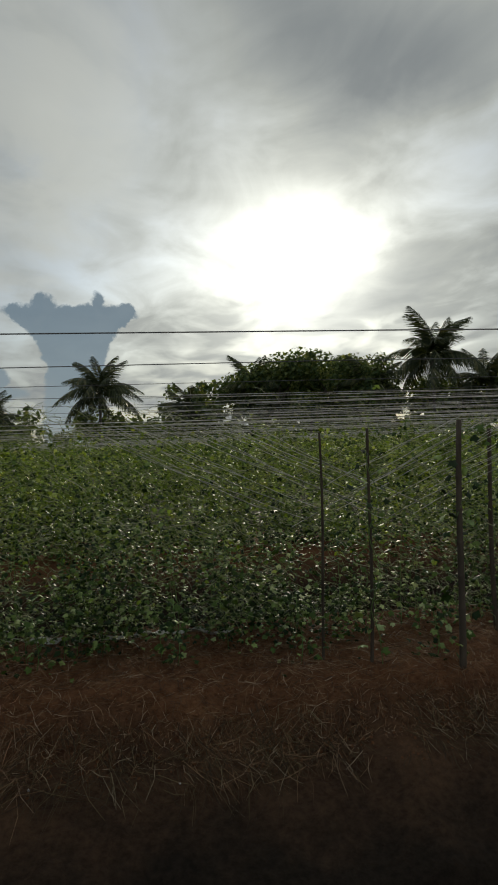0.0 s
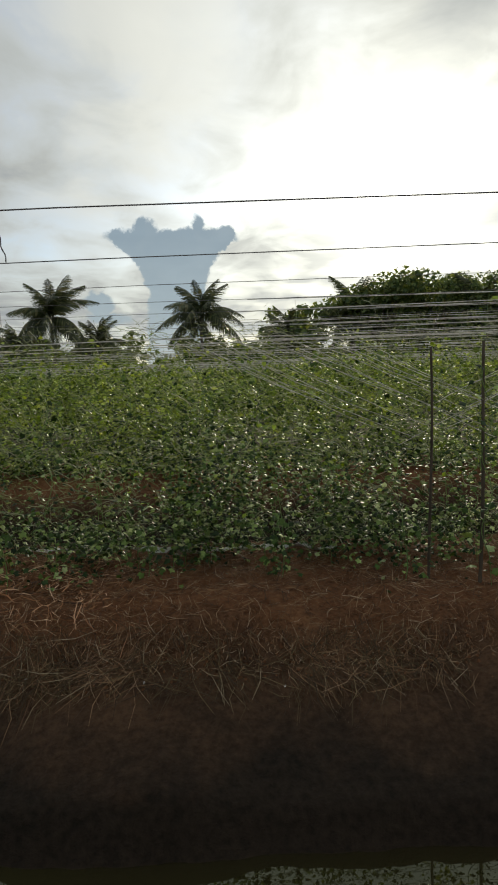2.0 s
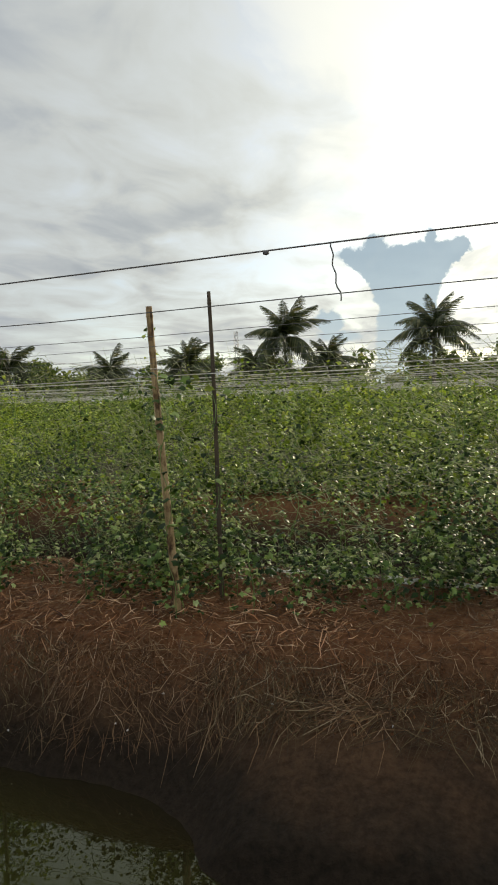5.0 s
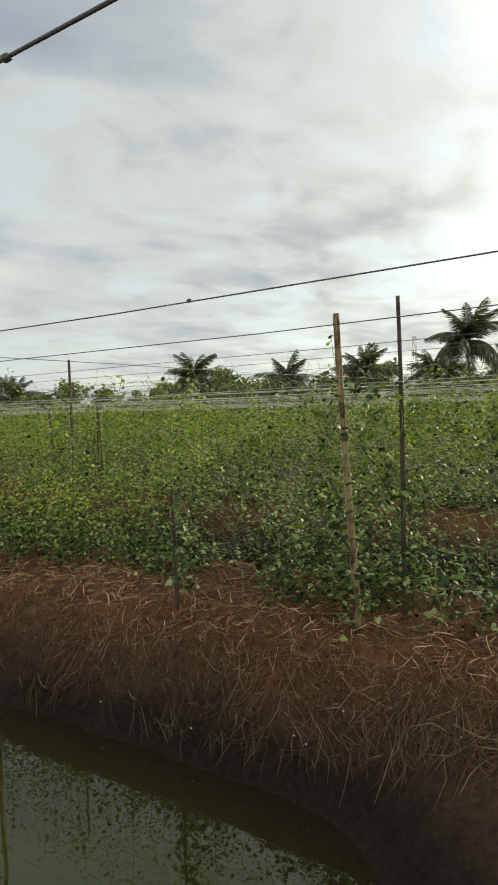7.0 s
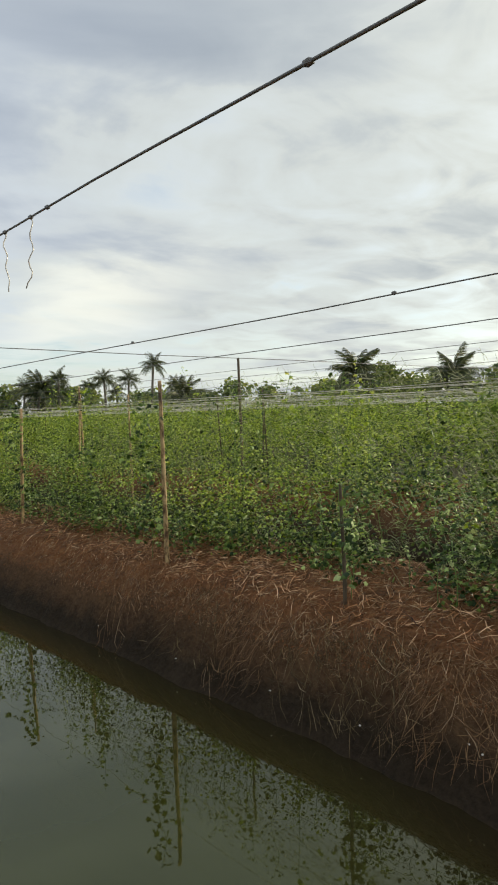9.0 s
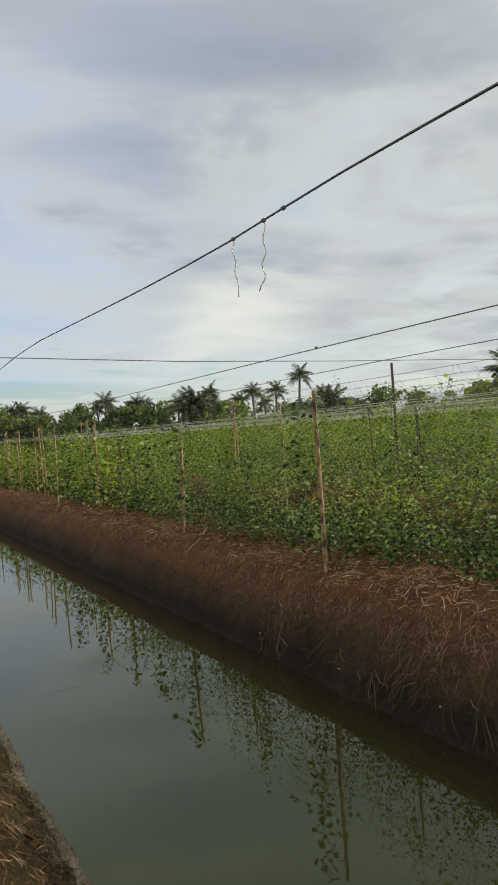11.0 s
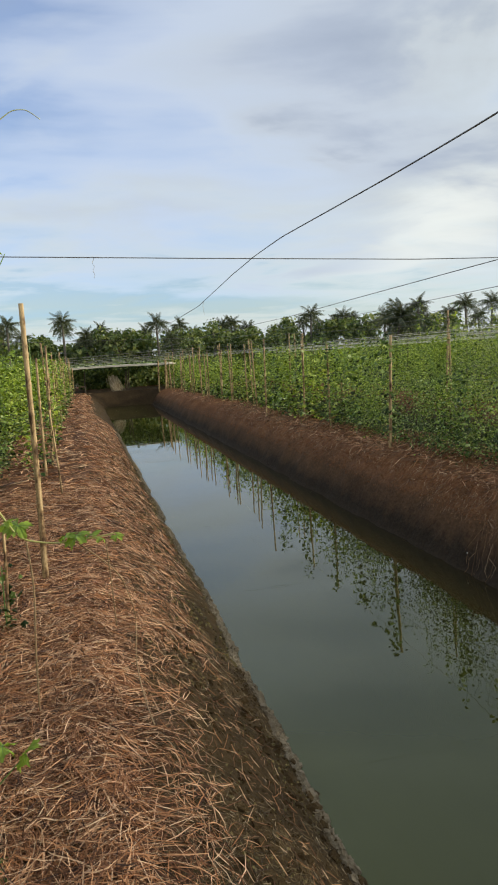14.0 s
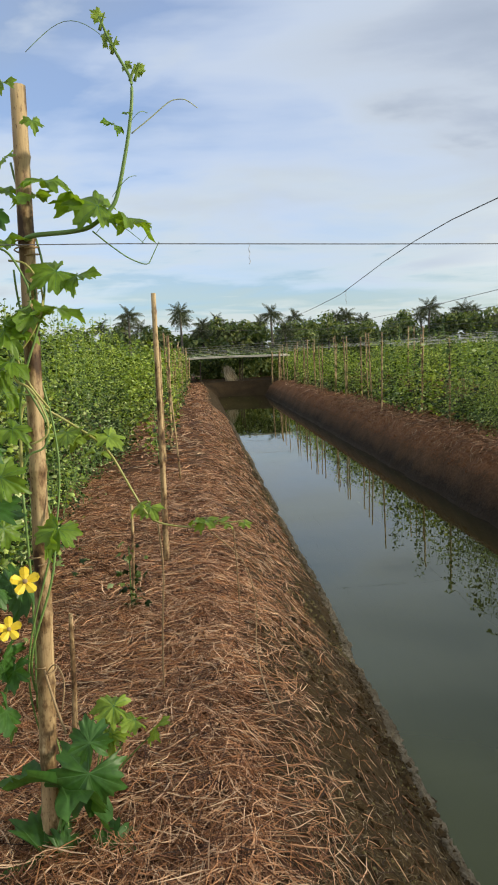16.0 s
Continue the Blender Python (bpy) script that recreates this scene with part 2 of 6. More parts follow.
def straw_material(name, stops):
    m, nt, b = material(name)
    g = nt.nodes.new("ShaderNodeNewGeometry")
    r = nt.nodes.new("ShaderNodeValToRGB")
    while len(r.color_ramp.elements) < len(stops):
        r.color_ramp.elements.new(0.5)
    for e, (p, c) in zip(r.color_ramp.elements, stops):
        e.position, e.color = p, (*c, 1)
    nt.links.new(g.outputs["Random Per Island"], r.inputs[0])
    nt.links.new(r.outputs[0], b.inputs["Base Color"])
    b.inputs["Roughness"].default_value = 0.6
    b.inputs["Specular IOR Level"].default_value = 0.35
    return m


def leaf_material(name, stops, through=0.4, gloss=0.45, shine=0.4):
    m, nt, b = material(name)
    g = nt.nodes.new("ShaderNodeNewGeometry")
    r = nt.nodes.new("ShaderNodeValToRGB")
    while len(r.color_ramp.elements) < len(stops):
        r.color_ramp.elements.new(0.5)
    for e, (p, c) in zip(r.color_ramp.elements, stops):
        e.position, e.color = p, (*c, 1)
    nt.links.new(g.outputs["Random Per Island"], r.inputs[0])
    _, patch = noise_col(nt, 0.7, ((0.35, (0.58, 0.66, 0.62)), (0.65, (1.25, 1.18, 0.98))), 5, 0.6)
    colour = mixed(nt, 1.0, r.outputs[0], patch, "MULTIPLY")
    h, vein = noise_col(nt, 40, ((0.4, (0.85, 0.85, 0.85)), (0.6, (1.1, 1.1, 1.1))), 3, 0.5)
    colour = mixed(nt, 1.0, colour, vein, "MULTIPLY")
    nt.links.new(colour, b.inputs["Base Color"])
    b.inputs["Roughness"].default_value = gloss
    b.inputs["Specular IOR Level"].default_value = shine
    t = nt.nodes.new("ShaderNodeBsdfTranslucent")
    nt.links.new(mixed(nt, 1.0, colour, (1.9, 1.75, 0.6), "MULTIPLY"), t.inputs[0])
    mx = nt.nodes.new("ShaderNodeMixShader")
    mx.inputs[0].default_value = through
    nt.links.new(b.outputs[0], mx.inputs[1])
    nt.links.new(t.outputs[0], mx.inputs[2])
    nt.links.new(mx.outputs[0], nt.nodes["Material Output"].inputs[0])
    return m


MULCH = soil_material("mulch_soil", (0.07, 0.031, 0.017), (0.15, 0.072, 0.037), (0.27, 0.145, 0.08))
RED_SOIL = soil_material("red_soil", (0.095, 0.038, 0.017), (0.21, 0.086, 0.036), (0.36, 0.18, 0.085))
MOSS_MUD = soil_material("mossy_mud", (0.024, 0.015, 0.007), (0.066, 0.041, 0.017), (0.13, 0.085, 0.037))
MOSS = straw_material("moss", ((0.0, (0.045, 0.030, 0.011)), (0.6, (0.115, 0.088, 0.026)), (1.0, (0.26, 0.20, 0.07))))
MUD_AND_SHADE = soil_material("wet_mud_and_shade", (0.028, 0.018, 0.010), (0.055, 0.036, 0.019), (0.10, 0.068, 0.038), 0.95, -0.05)
FIELD = soil_material("field_soil", (0.035, 0.038, 0.016), (0.062, 0.058, 0.026), (0.10, 0.08, 0.04))
STRAW = straw_material("straw", ((0.0, (0.030, 0.013, 0.007)), (0.32, (0.205, 0.085, 0.038)), (0.66, (0.56, 0.255, 0.108)), (1.0, (0.94, 0.65, 0.41))))
OLD_STRAW = straw_material("old_straw", ((0.0, (0.07, 0.035, 0.018)), (0.5, (0.205, 0.105, 0.046)), (0.85, (0.37, 0.22, 0.108)), (1.0, (0.52, 0.38, 0.25))))
BANK_STRAW = straw_material("bank_straw", ((0.0, (0.034, 0.020, 0.009)), (0.5, (0.105, 0.069, 0.027)), (0.85, (0.235, 0.165, 0.074)), (1.0, (0.46, 0.36, 0.23))))
TENDRIL = straw_material("tendril", ((0.0, (0.16, 0.20, 0.07)), (0.5, (0.42, 0.46, 0.20)), (1.0, (0.75, 0.72, 0.50))))
PALE_STRAW = straw_material("pale_straw", ((0.0, (0.30, 0.22, 0.13)), (0.6, (0.55, 0.45, 0.30)), (1.0, (0.75, 0.66, 0.50))))
# Palest leaf tones paint in sheen, the darkest ones shade in the gaps.
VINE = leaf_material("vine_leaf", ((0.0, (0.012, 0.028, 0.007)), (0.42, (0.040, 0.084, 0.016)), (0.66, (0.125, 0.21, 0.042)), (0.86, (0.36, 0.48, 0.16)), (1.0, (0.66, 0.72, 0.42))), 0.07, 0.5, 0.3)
VINE_TOP = leaf_material("young_and_lit_vine_leaf", ((0.0, (0.018, 0.045, 0.010)), (0.32, (0.155, 0.235, 0.024)), (0.70, (0.34, 0.465, 0.075)), (1.0, (0.54, 0.62, 0.22))), 0.22, 0.5, 0.3)
BIG_LEAF = leaf_material("gourd_leaf", ((0.0, (0.085, 0.20, 0.030)), (1.0, (0.20, 0.35, 0.050))), 0.38, 0.38)
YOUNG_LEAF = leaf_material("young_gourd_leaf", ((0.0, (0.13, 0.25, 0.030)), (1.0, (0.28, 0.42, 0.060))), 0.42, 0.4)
OLD_LEAF = leaf_material("old_gourd_leaf", ((0.0, (0.045, 0.13, 0.030)), (1.0, (0.095, 0.21, 0.045))), 0.25, 0.4)
PALM = leaf_material("palm_leaf", ((0.0, (0.035, 0.050, 0.022)), (0.6, (0.080, 0.100, 0.045)), (1.0, (0.20, 0.195, 0.105))), 0.10, 0.5)
TREE = leaf_material("tree_leaf", ((0.0, (0.06, 0.095, 0.036)), (0.5, (0.13, 0.19, 0.075)), (1.0, (0.34, 0.38, 0.17))), 0.3, 0.55)


def plain(name, lo, hi, scale=12, rough=0.7, metal=0.0, stretch=(1, 1, 1), bmp=0.0):
    m, nt, b = material(name)
    h, c = noise_col(nt, scale, ((0.3, lo), (0.7, hi)), 6, 0.6, vec_scale=stretch)
    nt.links.new(c, b.inputs["Base Color"])
    b.inputs["Roughness"].default_value, b.inputs["Metallic"].default_value = rough, metal
    if bmp:
        bump(nt, b, h, bmp, 0.01)
    return m


def bamboo_material():
    """Grey-tan culm with dark rotted stretches, fine fibres and a lighter, sun-bleached bloom."""
    m, nt, b = material("weathered_bamboo")
    h, fibre = noise_col(nt, 60, ((0.3, (0.30, 0.20, 0.095)), (0.7, (0.62, 0.46, 0.26))), 5, 0.6, vec_scale=(1, 1, 0.03))
    _, stain = noise_col(nt, 12, ((0.38, (0.15, 0.10, 0.075)), (0.45, (0.50, 0.42, 0.35)), (0.51, (1.0, 0.98, 0.94)), (0.72, (1.25, 1.22, 1.15))), 6, 0.65, vec_scale=(1, 1, 0.45))
    _, speck = noise_col(nt, 130, ((0.30, (0.35, 0.30, 0.26)), (0.42, (1.0, 1.0, 1.0))), 3, 0.6, vec_scale=(1, 1, 0.35))
    nt.links.new(mixed(nt, 1.0, mixed(nt, 1.0, fibre, stain, "MULTIPLY"), speck, "MULTIPLY"), b.inputs["Base Color"])
    b.inputs["Roughness"].default_value = 0.66
    bump(nt, b, h, 0.5, 0.004)
    return m


BAMBOO = bamboo_material()
PALE_BAMBOO = plain("bleached_bamboo", (0.40, 0.36, 0.28), (0.66, 0.62, 0.54), 9, 0.6, 0, (1, 0.2, 1), 0.2)
DARK_WOOD = plain("dark_stake_wood", (0.05, 0.037, 0.025), (0.14, 0.105, 0.07), 14, 0.8, 0, (1, 1, 0.2), 0.4)
WIRE = plain("grey_wire", (0.10, 0.10, 0.10), (0.22, 0.21, 0.20), 60, 0.45, 0.3)
STRING = plain("nylon_string", (0.36, 0.34, 0.30), (0.58, 0.55, 0.50), 60, 0.28)


def nylon_material():
    m, nt, b = material("glint_pale_nylon")
    # Pale, uneven, translucent colour stands in for sun glints on the strings.
    _, c = noise_col(nt, 9, ((0.3, (0.45, 0.44, 0.42)), (0.6, (0.92, 0.90, 0.86))), 4, 0.6)
    nt.links.new(c, b.inputs["Base Color"])
    b.inputs["Roughness"].default_value, b.inputs["IOR"].default_value = 0.17, 2.0
    t, mx = nt.nodes.new("ShaderNodeBsdfTranslucent"), nt.nodes.new("ShaderNodeMixShader")
    nt.links.new(c, t.inputs[0])
    mx.inputs[0].default_value = 0.5
    nt.links.new(b.outputs[0], mx.inputs[1])
    nt.links.new(t.outputs[0], mx.inputs[2])
    nt.links.new(mx.outputs[0], nt.nodes["Material Output"].inputs[0])
    return m


NYLON = nylon_material()
CABLE = plain("black_cable", (0.10, 0.10, 0.10), (0.14, 0.138, 0.135), 20, 0.5)
BARK = plain("palm_bark", (0.10, 0.085, 0.065), (0.22, 0.19, 0.15), 6, 0.9, 0, (1, 1, 4), 0.5)
STEM = plain("green_stem", (0.12, 0.22, 0.05), (0.22, 0.34, 0.09), 30, 0.5)
RUNNER_STEM = plain("yellow_stem", (0.34, 0.34, 0.09), (0.50, 0.46, 0.16), 30, 0.5)
DRY_STEM = plain("dry_stem", (0.30, 0.20, 0.10), (0.45, 0.32, 0.18), 30, 0.7)
VEIN = plain("leaf_vein", (0.07, 0.17, 0.035), (0.11, 0.23, 0.05), 30, 0.5)
PETAL = plain("yellow_petal", (0.75, 0.52, 0.02), (0.85, 0.66, 0.05), 30, 0.5)
SMOOTH_WHITE = plain("smooth_white", (0.66, 0.65, 0.63), (0.88, 0.87, 0.85), 20, 0.35)


def water_material():
    m, nt, b = material("canal_water")
    h, c = noise_col(nt, 0.8, ((0.3, (0.043, 0.044, 0.010)), (0.7, (0.058, 0.059, 0.013))), 3, 0.5)
    # the far bank's dark reflection, painted into the water's colour along that side
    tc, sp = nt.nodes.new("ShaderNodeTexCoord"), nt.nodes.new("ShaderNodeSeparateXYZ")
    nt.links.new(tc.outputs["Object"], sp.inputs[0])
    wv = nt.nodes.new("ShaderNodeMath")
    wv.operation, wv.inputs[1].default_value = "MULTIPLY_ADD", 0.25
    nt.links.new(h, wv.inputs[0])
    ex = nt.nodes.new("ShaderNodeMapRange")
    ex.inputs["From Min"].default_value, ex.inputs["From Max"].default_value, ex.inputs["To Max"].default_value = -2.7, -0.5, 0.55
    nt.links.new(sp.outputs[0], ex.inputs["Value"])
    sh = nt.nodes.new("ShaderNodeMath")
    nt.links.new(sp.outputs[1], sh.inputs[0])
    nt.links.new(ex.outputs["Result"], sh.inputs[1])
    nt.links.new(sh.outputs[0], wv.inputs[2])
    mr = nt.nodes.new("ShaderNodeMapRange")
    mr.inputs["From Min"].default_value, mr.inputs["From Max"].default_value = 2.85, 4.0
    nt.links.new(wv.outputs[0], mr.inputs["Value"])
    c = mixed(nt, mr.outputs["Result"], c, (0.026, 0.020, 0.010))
    nt.links.new(c, b.inputs["Base Color"])
    b.inputs["Roughness"].default_value, b.inputs["IOR"].default_value = 0.015, 1.6
    b.inputs["Specular Tint"].default_value = (0.89, 1.0, 0.68, 1)
    h2, _ = noise_col(nt, 3.0, ((0, (0, 0, 0)), (1, (1, 1, 1))), 2, 0.4)
    bump(nt, b, h2, 0.05, 0.02)
    return m


WATER = water_material()


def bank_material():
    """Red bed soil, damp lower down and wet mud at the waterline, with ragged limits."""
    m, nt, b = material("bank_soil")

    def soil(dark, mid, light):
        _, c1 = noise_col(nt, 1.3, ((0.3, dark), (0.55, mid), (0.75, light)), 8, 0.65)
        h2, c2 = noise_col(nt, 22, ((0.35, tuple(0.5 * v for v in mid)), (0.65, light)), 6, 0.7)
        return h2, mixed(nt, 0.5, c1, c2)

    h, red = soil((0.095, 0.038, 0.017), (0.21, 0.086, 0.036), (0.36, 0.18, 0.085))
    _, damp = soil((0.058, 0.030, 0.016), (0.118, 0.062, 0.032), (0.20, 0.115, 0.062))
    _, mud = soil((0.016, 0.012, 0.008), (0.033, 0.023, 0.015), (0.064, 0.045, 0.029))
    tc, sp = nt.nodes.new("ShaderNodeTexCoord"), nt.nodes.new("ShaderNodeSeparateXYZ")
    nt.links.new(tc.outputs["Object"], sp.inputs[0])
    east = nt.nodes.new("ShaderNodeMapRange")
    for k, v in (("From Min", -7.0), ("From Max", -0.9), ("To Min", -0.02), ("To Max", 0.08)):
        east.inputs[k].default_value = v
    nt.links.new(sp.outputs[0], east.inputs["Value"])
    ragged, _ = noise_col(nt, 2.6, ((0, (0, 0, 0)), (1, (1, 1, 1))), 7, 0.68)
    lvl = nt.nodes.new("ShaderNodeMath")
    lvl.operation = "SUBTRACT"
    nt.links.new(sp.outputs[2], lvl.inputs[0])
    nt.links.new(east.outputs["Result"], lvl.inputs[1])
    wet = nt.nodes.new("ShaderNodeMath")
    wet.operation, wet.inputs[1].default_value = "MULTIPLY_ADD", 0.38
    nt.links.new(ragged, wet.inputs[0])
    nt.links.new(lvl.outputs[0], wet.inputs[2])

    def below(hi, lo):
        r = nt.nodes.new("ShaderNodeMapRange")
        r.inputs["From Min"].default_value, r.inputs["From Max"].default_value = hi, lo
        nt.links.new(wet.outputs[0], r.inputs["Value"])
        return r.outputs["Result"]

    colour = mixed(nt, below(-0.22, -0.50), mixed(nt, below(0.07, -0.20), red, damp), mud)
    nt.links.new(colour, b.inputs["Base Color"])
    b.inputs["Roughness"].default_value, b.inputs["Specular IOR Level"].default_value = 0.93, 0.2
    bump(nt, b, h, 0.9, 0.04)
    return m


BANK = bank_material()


# ---- mesh helpers ----
def mesh_arrays(name, V, F, mats, idx=None, smooth=False):
    V, F = np.asarray(V, np.float32), np.asarray(F, np.int32)
    me = bpy.data.meshes.new(name)
    me.vertices.add(len(V))
    me.vertices.foreach_set("co", V.ravel())
    k = F.shape[1]
    me.loops.add(F.size)
    me.loops.foreach_set("vertex_index", F.ravel())
    me.polygons.add(len(F))
    me.polygons.foreach_set("loop_start", np.arange(0, F.size, k, dtype=np.int32))
    me.polygons.foreach_set("loop_total", np.full(len(F), k, np.int32))
    if idx is not None:
        me.polygons.foreach_set("material_index", np.asarray(idx, np.int32))
    me.polygons.foreach_set("use_smooth", np.full(len(F), smooth))
    for m in mats if isinstance(mats, (list, tuple)) else [mats]:
        me.materials.append(m)
    me.update(calc_edges=True)
    return me


def part(name, data, mat=None, parent=None, label=""):
    if isinstance(data, bmesh.types.BMesh):
        me = bpy.data.meshes.new(name)
        data.to_mesh(me)
        data.free()
        data = me
    if mat is not None and not data.materials:
        data.materials.append(mat)
    ob = new(name, data)
    ob.parent = parent
    return tagged(ob, label)


def empty(name, loc, label, category, group="", kind=""):
    ob = new(name)
    ob.location = loc
    ob.empty_display_size = 0.1
    return tagged(ob, label, category, group, kind)


def tube(points, radii, sides=8, closed=True, mat=None, name="tube"):
    P = np.asarray(points, float)
    n = len(P)
    R = np.broadcast_to(np.asarray(radii, float), (n,))
    T = np.gradient(P, axis=0)
    T /= np.linalg.norm(T, axis=1)[:, None] + 1e-12
    ref = np.array([0.0, 0.0, 1.0]) if abs(T[:, 2]).mean() < 0.9 else np.array([1.0, 0.0, 0.0])
    A = np.cross(T, ref)
    A /= np.linalg.norm(A, axis=1)[:, None] + 1e-12
    B = np.cross(T, A)
    a = np.arange(sides) * 2 * np.pi / sides
    V = (P[:, None] + R[:, None, None] * (np.cos(a)[None, :, None] * A[:, None] + np.sin(a)[None, :, None] * B[:, None])).reshape(-1, 3)
    F = [(i * sides + j, i * sides + (j + 1) % sides, (i + 1) * sides + (j + 1) % sides, (i + 1) * sides + j) for i in range(n - 1) for j in range(sides)]
    V = np.vstack([V, P[:1], P[-1:]])
    for j in range(sides):
        F.append((len(V) - 2, (j + 1) % sides, j, j))
        F.append((len(V) - 1, (n - 1) * sides + j, (n - 1) * sides + (j + 1) % sides, (n - 1) * sides + (j + 1) % sides))
    Fq = [f for f in F if f[2] != f[3]]
    Ft = [f[:3] for f in F if f[2] == f[3]]
    me = bpy.data.meshes.new(name)
    me.from_pydata(V.tolist(), [], Fq + Ft)
    me.polygons.foreach_set("use_smooth", [True] * len(Fq) + [False] * len(Ft))
    if mat:
        me.materials.append(mat)
    return me


rng = np.random.default_rng(7)


def frames_from(normals, spin):
    """Right, up, out axes for random leaf poses."""
    n = normals / (np.linalg.norm(normals, axis=1)[:, None] + 1e-9)
    ref = np.where(np.abs(n[:, 2:3]) < 0.95, np.array([[0, 0, 1.0]]), np.array([[1.0, 0, 0]]))
    u = np.cross(ref, n)
    u /= np.linalg.norm(u, axis=1)[:, None] + 1e-9
    v = np.cross(n, u)
    c, s = np.cos(spin)[:, None], np.sin(spin)[:, None]
    return c * u + s * v, c * v - s * u, n


LEAF_TINY = (np.array([(0, 0, -0.04), (0.42, 0.42, 0.12), (0, 1.0, -0.14), (-0.42, 0.42, 0.02)], float), np.array([(0, 1, 2), (0, 2, 3)]))
LEAF_FAR = (np.array([(0, 0.40, 0.10), (0, 0, -0.05), (0.40, 0.35, -0.12), (0, 1.0, -0.22), (-0.40, 0.35, -0.12)], float), np.array([(0, 1, 2), (0, 2, 3), (0, 3, 4), (0, 4, 1)]))
_ang = np.radians([-150, -118, -86, -60, -32, 0, 32, 60, 86, 118, 150])
_rad = np.array([0.40, 0.60, 0.52, 0.74, 0.64, 1.0, 0.64, 0.74, 0.52, 0.60, 0.40])
_lobes = np.stack([np.sin(_ang) * _rad * 0.62, np.cos(_ang) * _rad * 0.62 + 0.36, -0.42 * _rad ** 1.5 + 0.09 * np.cos(3 * _ang) + 0.05 * np.sin(5 * _ang)], 1)
LEAF_NEAR = (np.vstack([[(0, 0.36, 0.0)], _lobes]), np.array([(0, i + 1, i) for i in range(1, 11)]))


def scatter(template, P, normals, size, spin):
    tv, tf = template
    r, u, n = frames_from(normals, spin)
    s = size[:, None, None]
    V = P[:, None] + s * (tv[None, :, 0:1] * r[:, None] + tv[None, :, 1:2] * u[:, None] + tv[None, :, 2:3] * n[:, None])
    F = tf[None] + (np.arange(len(P)) * len(tv))[:, None, None]
    return V.reshape(-1, 3), F.reshape(-1, tf.shape[1])


# ---- ground: one sheet with the canal cut into it ----
WATER_Z, END_X = -0.84, -40.0
PROFILE = ((-0.2, 0.0), (0.15, -0.015), (0.42, -0.10), (0.85, -0.42), (1.2, -0.80), (1.35, -1.0), (1.9, -1.4), (3.3, -1.4), (3.75, -1.0), (3.95, -0.80), (4.2, -0.36), (4.45, -0.09), (4.8, 0.0),
           (6.1, 0.0), (6.4, -0.09), (6.65, -0.36), (6.9, -0.80), (7.1, -1.0), (7.5, -1.4), (9.0, -1.4), (9.4, -1.0), (9.62, -0.80), (9.9, -0.36), (10.2, -0.09), (10.5, 0.0))


def fbm(x, y, f, seed=0.0):
    return (np.sin(x * f * 1.7 + 1.3 * np.sin(y * f * 1.1 + seed) + seed) + np.sin(y * f * 2.3 + 1.1 * np.sin(x * f * 0.9 + 2 * seed)) + 0.5 * np.sin((x + y) * f * 4.1 + seed) + 0.5 * np.sin((x - 1.3 * y) * f * 3.7 - seed)) / 3


def ground_z(x, y):
    x, y = np.asarray(x, float), np.asarray(y, float)
    wob = 0.05 * fbm(x, 0 * x, 0.9, 2.0) + 0.03 * fbm(x, 0 * x, 3.1, 5.0) + 0.018 * fbm(x, 0 * x, 8.3, 1.0)
    yy = y + wob * np.clip(1 - np.abs(y - 2.5) / 3.0, 0, 1)
    # the foot of the far bank runs out further towards the east
    foot = np.clip((x + 2.7) / 1.5, 0, 1)
    toe = np.clip((x + 2.0) / 1.0, 0, 1)
    reach = 0.34 * foot * foot * (3 - 2 * foot) + 0.36 * toe * toe * (3 - 2 * toe)
    yy = yy + reach * np.clip((y - 2.4) / 0.5, 0, 1) * np.clip((4.25 - y) / 0.9, 0, 1)
    z = np.interp(yy, [p[0] for p in PROFILE], [p[1] for p in PROFILE])
    cut = np.clip((x - END_X) / 0.9, 0, 1) * np.clip((32 - x) / 0.9, 0, 1)
    z = z * cut * cut * (3 - 2 * cut)
    near = np.exp(-(np.maximum(np.abs(y - 2.4) - 2.5, 0) / 14) ** 2) * np.clip((x + 60) / 20, 0, 1)
    return z + near * (0.028 * fbm(x, y, 1.6, 1.0) + 0.014 * fbm(x, y, 6.0, 3.0) + 0.006 * fbm(x, y, 17.0, 4.0) + (0.007 * fbm(x, y, 31.0, 8.0) + 0.022 * fbm(x, 1.4 * y, 4.3, 12.0) + 0.012 * fbm(x, y, 11.0, 5.0)) * np.clip((y - 3.8) / 0.4, 0, 1) * np.clip((6.6 - y) / 0.4, 0, 1))


